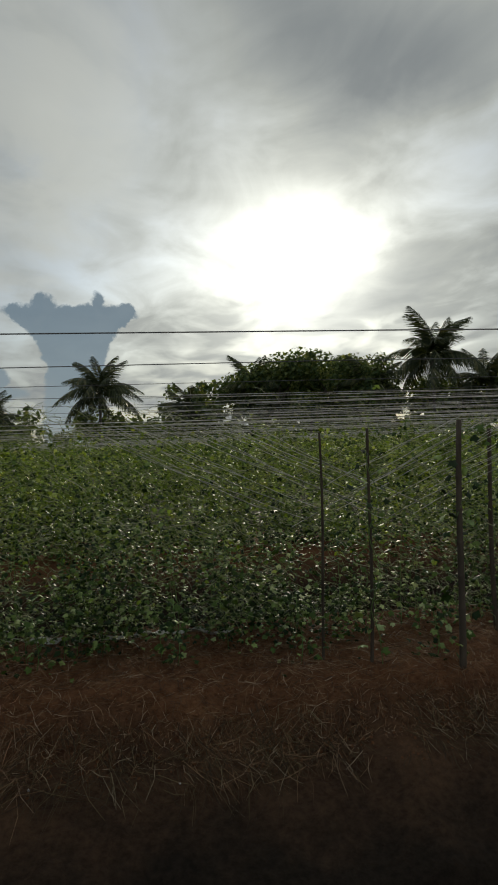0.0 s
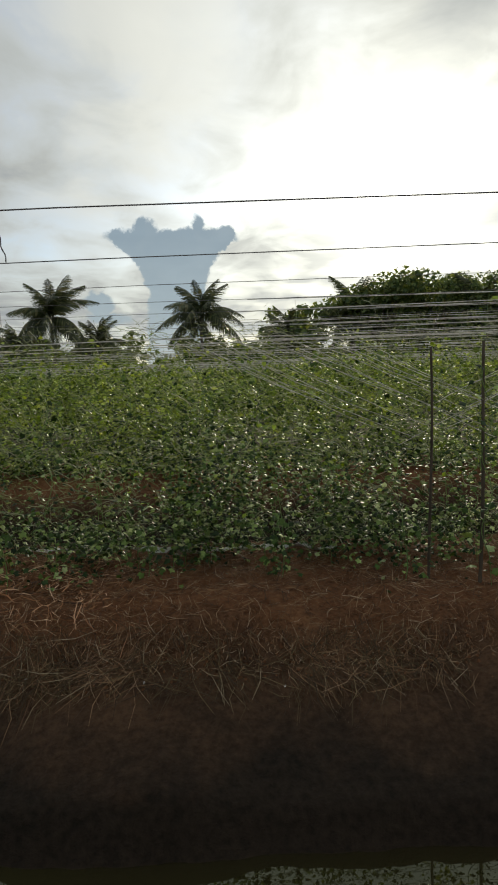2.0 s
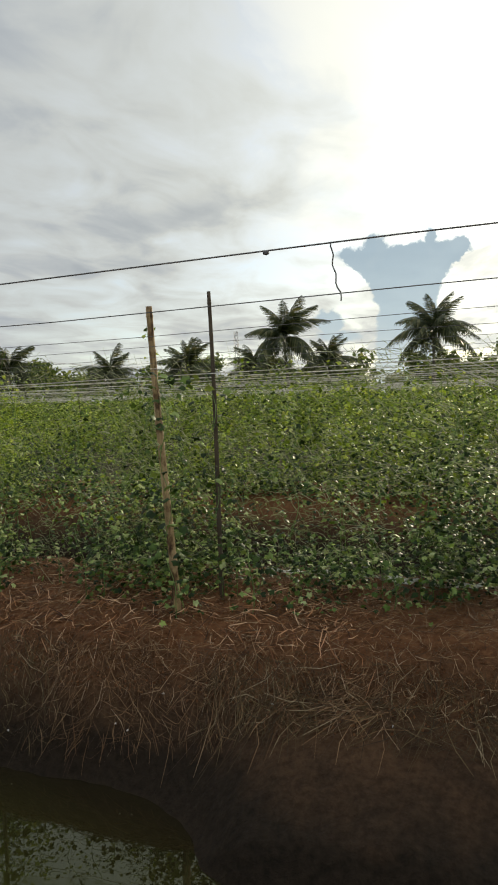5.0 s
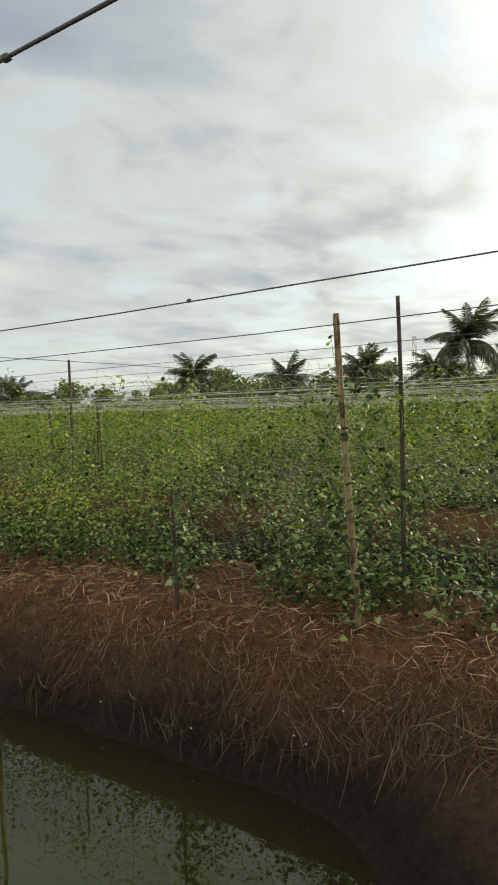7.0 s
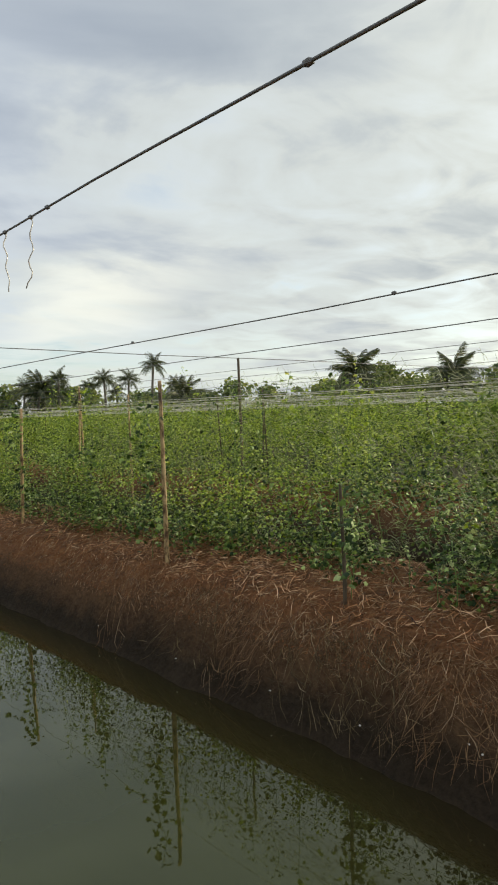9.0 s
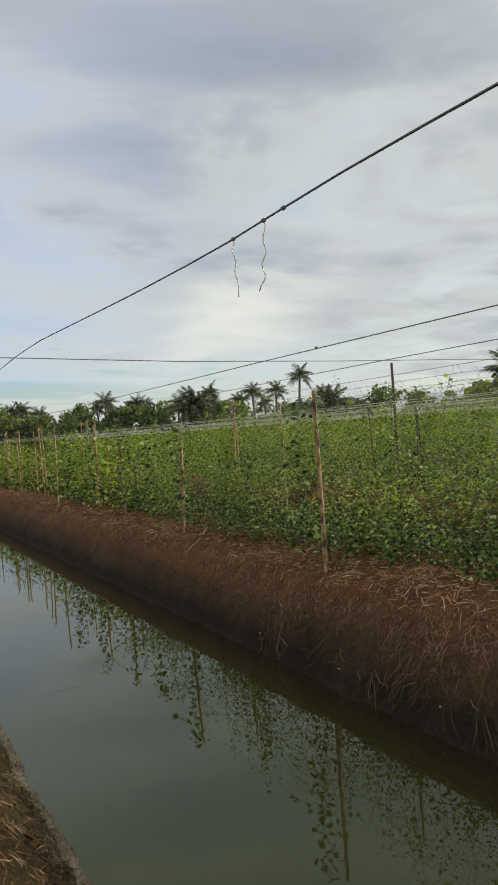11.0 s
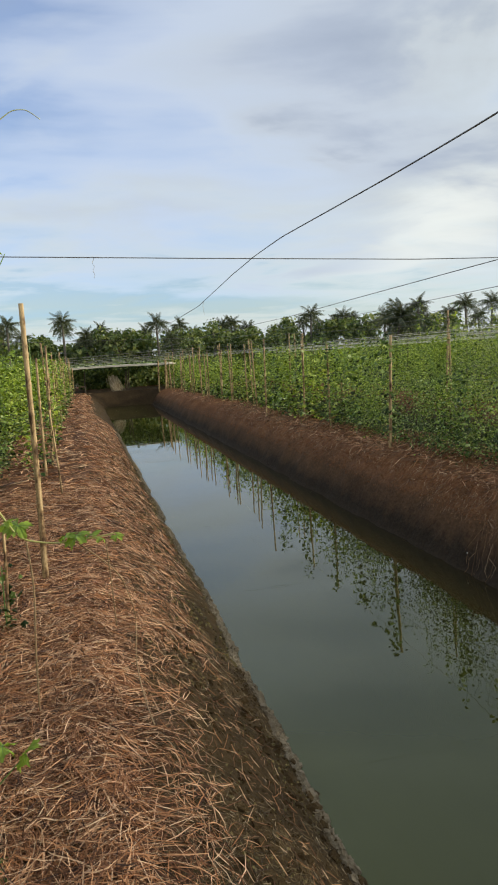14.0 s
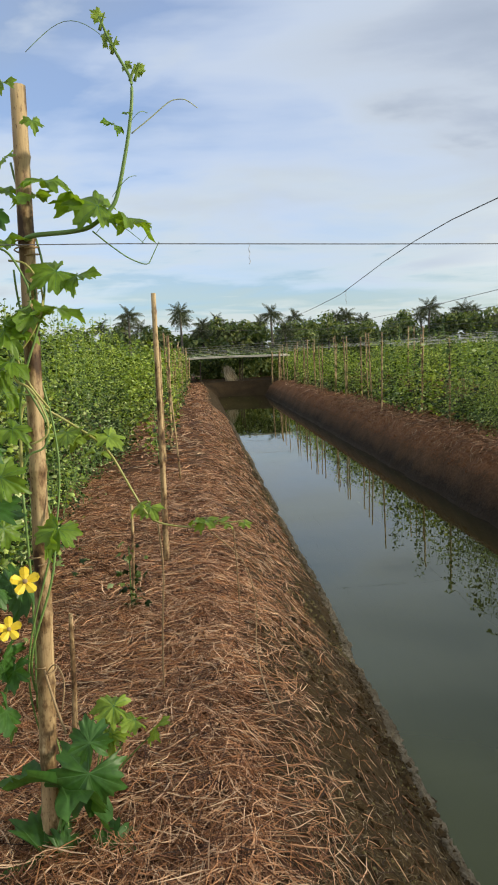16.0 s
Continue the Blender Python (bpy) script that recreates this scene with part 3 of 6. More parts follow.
def build_ground():
    xs = np.concatenate([[-2600, -900, -300, -140, -80, -55], np.arange(-48, -14, 0.35), np.arange(-14, -8, 0.11), np.arange(-8, 3.4, 0.045), np.arange(3.4, 6, 0.11), np.arange(6, 34, 0.5), [40, 60, 120, 300, 900, 2600]])
    ys = np.concatenate([[-2600, -900, -300, -100, -40, -20, -12], np.arange(-8, -1.5, 0.5), np.arange(-1.5, 0.2, 0.08), np.arange(0.2, 1.4, 0.035), [1.45], np.arange(1.5, 2.9, 0.3), np.arange(2.9, 4.5, 0.03), np.arange(4.5, 6.0, 0.1), np.arange(6.0, 7.2, 0.08), np.arange(7.2, 9.3, 0.3), np.arange(9.3, 10.7, 0.08), np.arange(10.7, 14, 0.4), [18, 25, 40, 70, 140, 300, 900, 2600]])
    X, Y = np.meshgrid(xs, ys, indexing="ij")
    V = np.stack([X, Y, ground_z(X, Y)], -1).reshape(-1, 3)
    nx, ny = len(xs), len(ys)
    i, j = np.meshgrid(np.arange(nx - 1), np.arange(ny - 1), indexing="ij")
    a = (i * ny + j).ravel()
    F = np.stack([a, a + ny, a + ny + 1, a + 1], 1)
    mid = V[F].mean(1)
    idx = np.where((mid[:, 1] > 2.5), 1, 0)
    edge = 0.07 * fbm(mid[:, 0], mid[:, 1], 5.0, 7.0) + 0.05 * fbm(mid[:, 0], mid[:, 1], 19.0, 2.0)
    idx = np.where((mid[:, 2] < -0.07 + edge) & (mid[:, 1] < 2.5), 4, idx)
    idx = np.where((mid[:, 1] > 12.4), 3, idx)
    # Wet mud at the near waterline; at the canal end, shade painted as dark ground.
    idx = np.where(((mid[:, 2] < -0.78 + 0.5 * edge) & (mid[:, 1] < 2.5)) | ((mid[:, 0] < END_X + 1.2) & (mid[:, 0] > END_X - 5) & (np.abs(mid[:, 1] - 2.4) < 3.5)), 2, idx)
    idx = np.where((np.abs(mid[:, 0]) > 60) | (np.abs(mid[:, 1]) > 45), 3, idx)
    ob = new("ground", mesh_arrays("ground", V, F, [MULCH, BANK, MUD_AND_SHADE, FIELD, MOSS_MUD], idx, True))
    tagged(ob, "brown earth beds covered with straw mulch, cut by a canal", "ground", kind="structure")


build_ground()


def build_water(y0, y1, label):
    xs, ys = np.linspace(END_X - 0.6, 33, 60), np.linspace(y0, y1, 8)
    X, Y = np.meshgrid(xs, ys, indexing="ij")
    V = np.stack([X, Y, np.full_like(X, WATER_Z)], -1).reshape(-1, 3)
    i, j = np.meshgrid(np.arange(59), np.arange(7), indexing="ij")
    a = (i * 8 + j).ravel()
    ob = new("water", mesh_arrays("water", V, np.stack([a, a + 8, a + 9, a + 1], 1), WATER))
    tagged(ob, label, "water", kind="structure")


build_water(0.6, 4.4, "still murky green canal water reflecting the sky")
build_water(6.7, 9.8, "dark still water of a second canal between the beds")


# ---- trellis poles ----
def pole(base, top, r, mat, label, name="bamboo_pole", group="trellis poles", cat="pole"):
    base, top = Vector(base), Vector(top)
    d = np.array(top - base)
    tall = float(np.linalg.norm(d))
    ph, gap = rng.uniform(0, 6), rng.uniform(0.22, 0.30)
    rings = np.arange(0.12, tall - 0.05, gap)
    hs = np.unique(np.concatenate([np.linspace(-0.1 * tall, tall, 12), *[rings + o for o in (-0.022, -0.006, 0.0, 0.006, 0.022)]]).round(4))
    ts = hs / tall
    pts = np.array(base) + ts[:, None] * d
    side = np.cross(d, (0.3, 0.8, 0.1))
    side /= np.linalg.norm(side)
    pts += (0.012 * np.sin(ts * 4 + ph))[:, None] * side
    near_ring = np.min(np.abs(hs[:, None] - rings[None]), 1)
    rad = r * (1.06 - 0.26 * np.clip(ts, 0, 1)) * (1 + 0.16 * np.exp(-(near_ring / 0.008) ** 2))
    th = empty(name, base, label, cat, group)
    me = tube(pts - np.array(base), rad, 8, mat=mat, name="stem")
    part("stem", me, None, th)
    return th


FAR_POLES = (
    ((1.79, 4.80), (1.80, 4.72, 1.68), 0.013, 1), ((2.40, 4.62), (2.50, 4.72, 1.72), 0.025, 1), ((1.50, 5.0), (1.49, 4.95, 1.66), 0.011, 1), ((3.0, 5.2), (2.98, 5.2, 1.66), 0.02, 1),
    ((-2.17, 4.82), (-2.24, 4.74, 2.245), 0.030, 0), ((-1.92, 5.15), (-1.965, 5.2, 2.39), 0.019, 1), ((-6.17, 4.66), (-6.36, 4.79, 1.95), 0.026, 0),
    ((-6.75, 6.35), (-6.75, 6.36, 2.28), 0.020, 1), ((-10.03, 4.80), (-10.02, 4.86, 1.74), 0.027, 0), ((-3.72, 4.66), (-3.74, 4.68, 0.95), 0.016, 1),
    ((-10.3, 6.05), (-10.35, 6.05, 1.95), 0.02, 0), ((-10.5, 7.1), (-10.5, 7.1, 1.95), 0.02, 0), ((-13.2, 5.0), (-13.2, 5.0, 1.7), 0.02, 0), ((-15.6, 5.25), (-15.6, 5.3, 2.0), 0.024, 0), ((-17.2, 4.75), (-17.25, 4.8, 1.95), 0.022, 0),
)
for (bx, by), tp, r, dark in FAR_POLES:
    pole((bx, by, 0), tp, r, DARK_WOOD if dark else BAMBOO, "dark weathered wooden stake standing in the straw bed" if dark else "weathered tan bamboo pole standing in the straw bed")
for k in range(22):
    x = -19.7 - 0.95 * k + rng.uniform(-0.3, 0.3)
    y = 5.25 + 0.2 * rng.uniform(-1, 1) - 0.02 * k
    pole((x, y, 0), (x + rng.uniform(-0.08, 0.08), y + rng.uniform(-0.08, 0.08), rng.uniform(1.75, 2.1)), 0.022, BAMBOO, "weathered tan bamboo pole standing in the straw bed")

pole((-2.42, -0.43, 0), (-2.40, -0.335, 2.32), 0.027, BAMBOO, "thick sun-bleached bamboo pole wrapped by a gourd vine")
pole((-5.52, -0.20, 0), (-5.50, -0.17, 2.03), 0.022, BAMBOO, "slim tan bamboo stake in straw mulch")
for k in range(20):
    x = -10.4 - 1.5 * k + rng.uniform(-0.4, 0.4)
    y = -0.38 - 0.22 * rng.random()
    pole((x, y, 0), (x + rng.uniform(-0.06, 0.06), y + rng.uniform(-0.06, 0.06), rng.uniform(1.7, 2.1)), 0.02, BAMBOO, "slim tan bamboo stake in straw mulch")


# ---- wires and cable ----
def wire(points, r, mat, label, name="trellis_wire", group="trellis wires", sides=5):
    ob = new(name, tube(points, r, sides, mat=mat, name=name))
    return tagged(ob, label, "wire", group)


WIRE_LABEL = "thin grey trellis wire stretched along the bed"


def ledger(y, z, r, mat, x0, x1, slant=0.0):
    xs = np.linspace(x0, x1, 60)
    ph = rng.uniform(0, 6)
    zs = z + 0.009 * np.maximum(xs, -4) + 0.004 * np.sin(xs * 1.1 + ph) + 0.003 * np.sin(xs * 2.7 + ph)
    return wire(np.stack([xs, y + slant * (xs + 1) + 0.008 * np.sin(xs * 0.7 + ph), zs], 1), r, mat, WIRE_LABEL)


for y, z in ((1.66, 1.772), (2.10, 1.768), (2.52, 1.77), (2.95, 1.765), (3.4, 1.77), (3.85, 1.765), (4.3, 1.77), (4.72, 1.765)):
    ledger(y, z, 0.0012 if y < 2 else 0.0009, WIRE, -40, 9)
for y in (5.1, 5.45, 5.8, 6.2, 6.6, 7.0, 7.4, 7.9, 8.4, 8.9, 9.6):
    ledger(y, 1.76 + rng.uniform(-0.03, 0.03), 0.003, NYLON, -40, 9, rng.normal(0, 0.01))
for y in (10.7, 11.6, 13.2, 15.2, 17.6, 22.5, 28.5, 34.4):
    x1 = 9 if y < 10.8 else 12
    for o in (-0.22, 0.0, 0.22):
        ledger(y + o, 1.70 + rng.uniform(-0.05, 0.05), 0.0034 + 0.0001 * y, NYLON, -40 if y < 14 else -52, x1)
        pole((x1 - 0.05, y + o, 0), (x1 - 0.05, y + o, 1.95), 0.02, DARK_WOOD, "thin weathered stake rising out of the trellis vines")
for x in (-2.0, -7.5, -14, -20, -26, -31, -36):
    ys = np.linspace(-4, 9, 24)
    wire(np.stack([np.full(24, x) + 0.006 * np.sin(ys * 3), ys, 1.822 - 0.036 * np.clip(ys, -0.3, 1.3) + 0.004 * np.sin(ys * 2.0 + x)], 1), 0.0012, WIRE, "thin grey wire strung across the canal")
for k in range(34):
    x, y = rng.uniform(-38, -6), (5.9, 10.7, 11.6, 16.6, 17.6, 22.5)[k % 6] + rng.normal(0, 0.1)
    pole((x, y, 0), (x + rng.normal(0, 0.05), y + rng.normal(0, 0.05), rng.uniform(1.85, 2.15)), 0.017, DARK_WOOD if k % 3 else BAMBOO, "thin weathered stake rising out of the trellis vines")

for k in range(26):
    y = 2.4 + 0.13 * k + rng.uniform(-0.03, 0.03)
    xs = np.linspace(0.25 + rng.uniform(-0.2, 0.5), 9, 26)
    ph = rng.uniform(0, 6)
    wire(np.stack([xs, y + rng.normal(0, 0.05) * (xs - 0.3), 1.76 + 0.009 * xs + 0.006 * np.sin(xs * 1.3 + ph) + rng.normal(0, 0.006) * xs + rng.uniform(-0.03, 0.02)], 1), 0.0008 + 0.00011 * y, NYLON, "fine shiny nylon string stretched over the bed", "nylon_string", "nylon strings", 4)

CABLE_X = np.concatenate([np.linspace(-0.30, -1.6, 14), np.linspace(-1.7, -3.6, 16), np.linspace(-4, -40, 40)])
CABLE_Y = np.interp(-CABLE_X, [0.3, 0.433, 0.6, 0.74, 0.9, 40], [0.561, 0.581, 0.606, 0.625, 0.63, 0.63])
CABLE_Z = np.interp(-CABLE_X, [0.3, 0.433, 0.54, 0.64, 0.74, 0.96, 1.16, 1.46, 1.72, 1.95, 2.2, 2.45, 2.75, 3.4, 12, 40], [1.7485, 1.7600, 1.7695, 1.7785, 1.7850, 1.7825, 1.7845, 1.7905, 1.796, 1.793, 1.783, 1.765, 1.742, 1.736, 1.72, 1.66])


def knot(parent, x, y, z, r=0.0026):
    bm = bmesh.new()
    bmesh.ops.create_icosphere(bm, subdivisions=1, radius=r)
    for v in bm.verts:
        v.co.x *= 1.5
        v.co *= 1 + 0.25 * noise.noise(v.co * 300)
    for v in bm.verts:
        v.co += Vector((x, y, z))
    return part("knot", bm, CABLE, parent)


def build_cable():
    th = empty("overhead_cable", (0, 0, 0), "dark twisted cable strung above the canal with tied knots", "cable")
    pts = np.stack([CABLE_X, CABLE_Y + 0.003 * np.sin(CABLE_X * 5) * np.clip(-CABLE_X - 1, 0, 1), CABLE_Z], 1)
    pts = np.vstack([[(0.62, -0.95, 2.32), (0.25, -0.1, 2.02), (0.05, 0.32, 1.84), (-0.12, 0.50, 1.768), (-0.2, 0.543, 1.752)], pts])
    part("strand", tube(pts, 0.0010, 6, mat=CABLE, name="strand"), None, th)
    for x in (-0.433, -0.792, -0.829, -0.892, -2.66):
        knot(th, x, float(np.interp(-x, -CABLE_X, CABLE_Y)), float(np.interp(-x, -CABLE_X, CABLE_Z)))
    return th


def hanging_string(x, y, z, length, drift, mat=STRING, r=0.0006):
    s = np.linspace(0, 1, 14)
    pts = np.stack([x + drift * s ** 2 + 0.0018 * np.sin(s * 19 + x * 40), y + 0.002 * np.cos(s * 17 + x), z - length * s], 1)
    ob = new("hanging_string", tube(pts, r, 5, mat=mat, name="hanging_string"))
    return tagged(ob, "frayed grey string end hanging from the overhead wire", "string", "hanging strings")


build_cable()
ys = np.linspace(1.0, 10.6, 20)
tagged(new("trellis_rail", tube(np.stack([np.full(20, 8.97), ys, 1.835 + 0.01 * np.sin(ys * 2)], 1), 0.05, 7, mat=BAMBOO, name="trellis_rail")), "long bamboo rail that holds the trellis strings", "rail")
for y in (4.9, 6.0, 10.55):
    pole((9.0, y, 0), (9.0, y, 1.95), 0.04, BAMBOO, "stout bamboo post under the trellis rail")
first = ledger(1.19, 1.766, 0.0012, WIRE, -40, 9)
for x in (-0.80, -0.311, -1.50):
    knot(first, x, 1.19, 1.766 + 0.009 * x, 0.0035)
pole((0.64, -0.97, 0), (0.63, -0.96, 2.4), 0.03, BAMBOO, "weathered tan bamboo pole that holds the overhead cable")
hanging_string(-0.892, 0.629, 1.783, 0.062, 0.006)
hanging_string(-0.829, 0.628, 1.784, 0.066, -0.012)
hanging_string(-2.66, 0.63, 1.752, 0.045, 0.008)
hanging_string(-0.222, 1.19, 1.769, 0.078, 0.012, WIRE, 0.0010)
hanging_string(-2.0, 0.255, 1.813, 0.05, 0.0)
hanging_string(-1.926, 2.10, 1.752, 0.055, -0.012)
hanging_string(-1.905, 2.10, 1.752, 0.04, 0.035)


# ---- straw mulch ----
def strands(n, region, length, width, mat, name, label, lift=0.02, along=None, wild=False, patchy=False, standing=False, k=3):
    x0, x1, y0, y1 = region
    P = np.stack([rng.uniform(x0, x1, n), rng.uniform(y0, y1, n)], 1)
    if patchy:
        P = P[fbm(P[:, 0], P[:, 1], 1.9, 4.0) + rng.normal(0, 0.3, n) > -0.05]
        n = len(P)
    clump = fbm(P[:, 0], P[:, 1], 2.3, 9.0)
    ang = clump * 2.2 + rng.normal(0, 1.8, n) if along is None else along + rng.normal(0, 0.55, n)
    if wild:
        ang = rng.uniform(0, 6.283, n)
    Ls = length * rng.uniform(0.45, 1.5, n)
    curve = rng.normal(0, 1.1 if k > 3 else 0.8, n)
    tilt = rng.normal(0, 0.42 if wild else 0.20, n)
    w = width * rng.uniform(0.6, 1.4, n)
    rows = []
    ax, ay = P[:, 0].copy(), P[:, 1].copy()
    a = ang.copy()
    off = rng.uniform(0.002, lift, n) + 0.022 * np.clip(clump, 0, 1)
    slope = (ground_z(ax, ay + 0.03) - ground_z(ax, ay - 0.03)) / 0.06
    flat = 1 / np.sqrt(1 + slope * slope)
    for i in range(k):
        base = ground_z(ax, ay)
        if i == 0:
            foot = base
        if standing:
            base = np.maximum(base, foot + 0.45 * (base - foot))
        z = base + off + tilt * flat * Ls * (i / (k - 1) - 0.4) * 0.6
        rows.append(np.stack([ax, ay, np.maximum(z, ground_z(ax, ay) + 0.002)], 1))
        ax = ax + np.cos(a) * Ls / (k - 1)
        ay = ay + np.sin(a) * flat * Ls / (k - 1)
        a = a + curve / (k - 1)
    rows = np.stack(rows, 1)
    side = np.stack([-np.sin(ang), np.cos(ang), rng.normal(0, 0.7, n)], 1)
    side /= np.linalg.norm(side, axis=1)[:, None]
    taper = np.interp(np.linspace(0, 1, k), [0, 0.33, 0.67, 1], [0.6, 1.0, 1.0, 0.4])
    Lf, Rt = rows - side[:, None] * (w[:, None] * taper)[:, :, None] / 2, rows + side[:, None] * (w[:, None] * taper)[:, :, None] / 2
    V = np.concatenate([Lf, Rt], 1)
    f = np.array([(i, i + 1, k + i + 1, k + i) for i in range(k - 1)])
    F = (f[None] + (np.arange(n) * 2 * k)[:, None, None]).reshape(-1, 4)
    ob = new(name, mesh_arrays(name, V.reshape(-1, 3), F, mat))
    return tagged(ob, label, "straw", kind="stuff")


strands(54000, (-4.6, -1.1, -1.7, 0.27), 0.15, 0.0034, STRAW, "straw_mulch", "tangled dry brown rice straw covering the near bed", lift=0.045, k=4)
strands(9000, (-1.1, 3.0, -1.7, 0.36), 0.16, 0.005, STRAW, "straw_mulch", "tangled dry brown rice straw covering the near bed")
strands(26000, (-9.5, -4.4, -1.5, 0.33), 0.17, 0.0050, STRAW, "straw_mulch", "tangled dry brown rice straw covering the near bed")
strands(9000, (-40, -9.3, -1.3, 0.42), 0.24, 0.012, STRAW, "straw_mulch", "tangled dry brown rice straw covering the near bed")
strands(38000, (-5.0, 3.0, 0.28, 1.14), 0.046, 0.0027, BANK_STRAW, "bank_litter", "short dark rotted straw litter on the canal bank", lift=0.014, wild=True, patchy=True, standing=True)
strands(2600, (-5.0, -1.1, 0.24, 0.58), 0.12, 0.0036, STRAW, "bank_litter", "loose straw stalks spilled over the canal bank", lift=0.03, wild=True, standing=True)
strands(900, (-5.0, -1.1, 0.45, 1.0), 0.09, 0.0030, STRAW, "bank_litter", "loose straw stalks spilled over the canal bank", lift=0.03, wild=True, standing=True)
strands(9000, (-24, -6.5, 0.30, 1.05), 0.15, 0.0075, STRAW, "straw_mulch", "straw spread down the canal bank", lift=0.03)
strands(2600, (-7.0, -4.4, 0.30, 0.85), 0.13, 0.005, STRAW, "straw_mulch", "straw spread down the canal bank", lift=0.03, patchy=True)
strands(9000, (-13, -5.0, 0.36, 1.15), 0.06, 0.005, BANK_STRAW, "bank_litter", "short dark rotted straw litter on the canal bank", lift=0.014, wild=True, patchy=True, standing=True)
strands(1400, (-13, -5.0, 0.36, 0.8), 0.16, 0.006, STRAW, "bank_litter", "loose straw stalks spilled over the canal bank", lift=0.03, wild=True, standing=True)
strands(19000, (-8, 3.2, 4.30, 6.2), 0.11, 0.0042, OLD_STRAW, "straw_mulch", "dull brown straw covering the far bed", wild=True)
strands(3400, (-8, -0.6, 4.36, 5.9), 0.12, 0.0042, STRAW, "straw_mulch", "pale dry straw wisps on the far bed", wild=True)
strands(5000, (-8, 3.2, 4.16, 4.42), 0.05, 0.004, OLD_STRAW, "bank_litter", "brown straw litter matted on the canal bank", lift=0.018, wild=True)
for k in range(44):
    x = rng.uniform(-3.4, 2.8) if k % 5 else rng.uniform(-6.5, -3)
    w = rng.uniform(0.15, 0.4)
    strands(int(330 * w), (x - w, x + w, 4.0, 4.42), rng.uniform(0.12, 0.28), 0.0036, OLD_STRAW if k % 2 else BANK_STRAW, "hanging_straw", "clump of brown straw hanging over the canal bank", along=-1.57 + rng.normal(0, 0.8), lift=0.06)
strands(10000, (-22, -8, 4.30, 5.6), 0.10, 0.007, OLD_STRAW, "straw_mulch", "dull brown straw covering the far bed", wild=True)
strands(1800, (-36, -8, 4.6, 5.5), 0.20, 0.012, STRAW, "straw_mulch", "pale dry straw wisps on the far bed", wild=True)
strands(3000, (-15, -3.5, 4.5, 5.35), 0.12, 0.0065, STRAW, "straw_mulch", "pale dry straw wisps at the feet of the vines", wild=True, patchy=True, lift=0.05)
strands(4200, (-8, -0.8, 4.45, 6.0), 0.13, 0.0065, STRAW, "straw_mulch", "pale clumps of dry straw on the far bed", wild=True, patchy=True, lift=0.06)
CLOD = soil_material("pale_crumbs", (0.10, 0.075, 0.045), (0.22, 0.17, 0.11), (0.40, 0.34, 0.25))
_cl = np.array([(0.6, 0, -0.4), (-0.5, 0.55, -0.4), (-0.4, -0.6, -0.4), (0.5, 0.45, 0.1), (-0.6, 0.0, 0.15), (0.3, -0.55, 0.1), (0.0, 0.05, 0.6)])
_cf = np.array([(0, 1, 3), (1, 4, 3), (1, 2, 4), (2, 5, 4), (2, 0, 5), (0, 3, 5), (3, 4, 6), (4, 5, 6), (5, 3, 6)])


def crumbs(n, x0, x1, lo, hi, far, size, mat, label, patchy=False):
    """Small clods lying on a bank between two heights."""
    X, Z = rng.uniform(x0, x1, n), rng.uniform(lo, hi, n)
    if patchy:
        keep = fbm(X, 3 * Z, 2.1, 3.0) + rng.normal(0, 0.25, n) > 0.05
        X, Z = X[keep], Z[keep]
        n = len(X)
    ys = np.linspace(2.9, 4.7, 160) if far else np.linspace(1.4, 0.2, 90)
    Y = ys[np.argmin(np.abs(ground_z(X[:, None], ys[None]) - Z[:, None]), 1)] + rng.uniform(-0.008, 0.008, n)
    P = np.stack([X, Y, ground_z(X, Y) + 0.2 * size], 1)
    nr = np.stack([rng.normal(0, 0.6, n), rng.normal(0, 0.6, n), np.ones(n)], 1)
    V, F = scatter((_cl, _cf), P, nr, size * rng.uniform(0.3, 1.3, n) ** 1.5, rng.uniform(0, 6.28, n))
    tagged(new("soil_crumbs", mesh_arrays("soil_crumbs", V, F, mat)), label, "soil", kind="stuff")


crumbs(6500, -6, 3, -0.85, -0.77, False, 0.019, CLOD, "pale crumbly soil rim along the water's edge")
crumbs(3600, -24, -6, -0.85, -0.75, False, 0.032, CLOD, "pale crumbly soil rim along the water's edge")
crumbs(9000, -5, 3, -0.80, -0.08, False, 0.010, MOSS, "olive moss tufts on the near canal bank", True)
crumbs(9000, -16, -5, -0.80, -0.08, False, 0.020, MOSS, "olive moss tufts on the near canal bank", True)
crumbs(900, -5, -0.9, -0.84, -0.15, False, 0.034, MOSS_MUD, "lumpy dark clods on the canal bank", True)
crumbs(700, -6, -0.9, -0.85, -0.76, False, 0.036, CLOD, "lumpy soil clods along the water's edge")
crumbs(1500, -5, -0.9, -0.78, -0.12, False, 0.012, MOSS_MUD, "small dark clods on the canal bank")
crumbs(4000, -9, 3, -0.36, -0.05, True, 0.014, RED_SOIL, "reddish brown clods on the far canal bank")
crumbs(2600, -30, -9, -0.40, -0.05, True, 0.018, RED_SOIL, "reddish brown clods on the far canal bank")


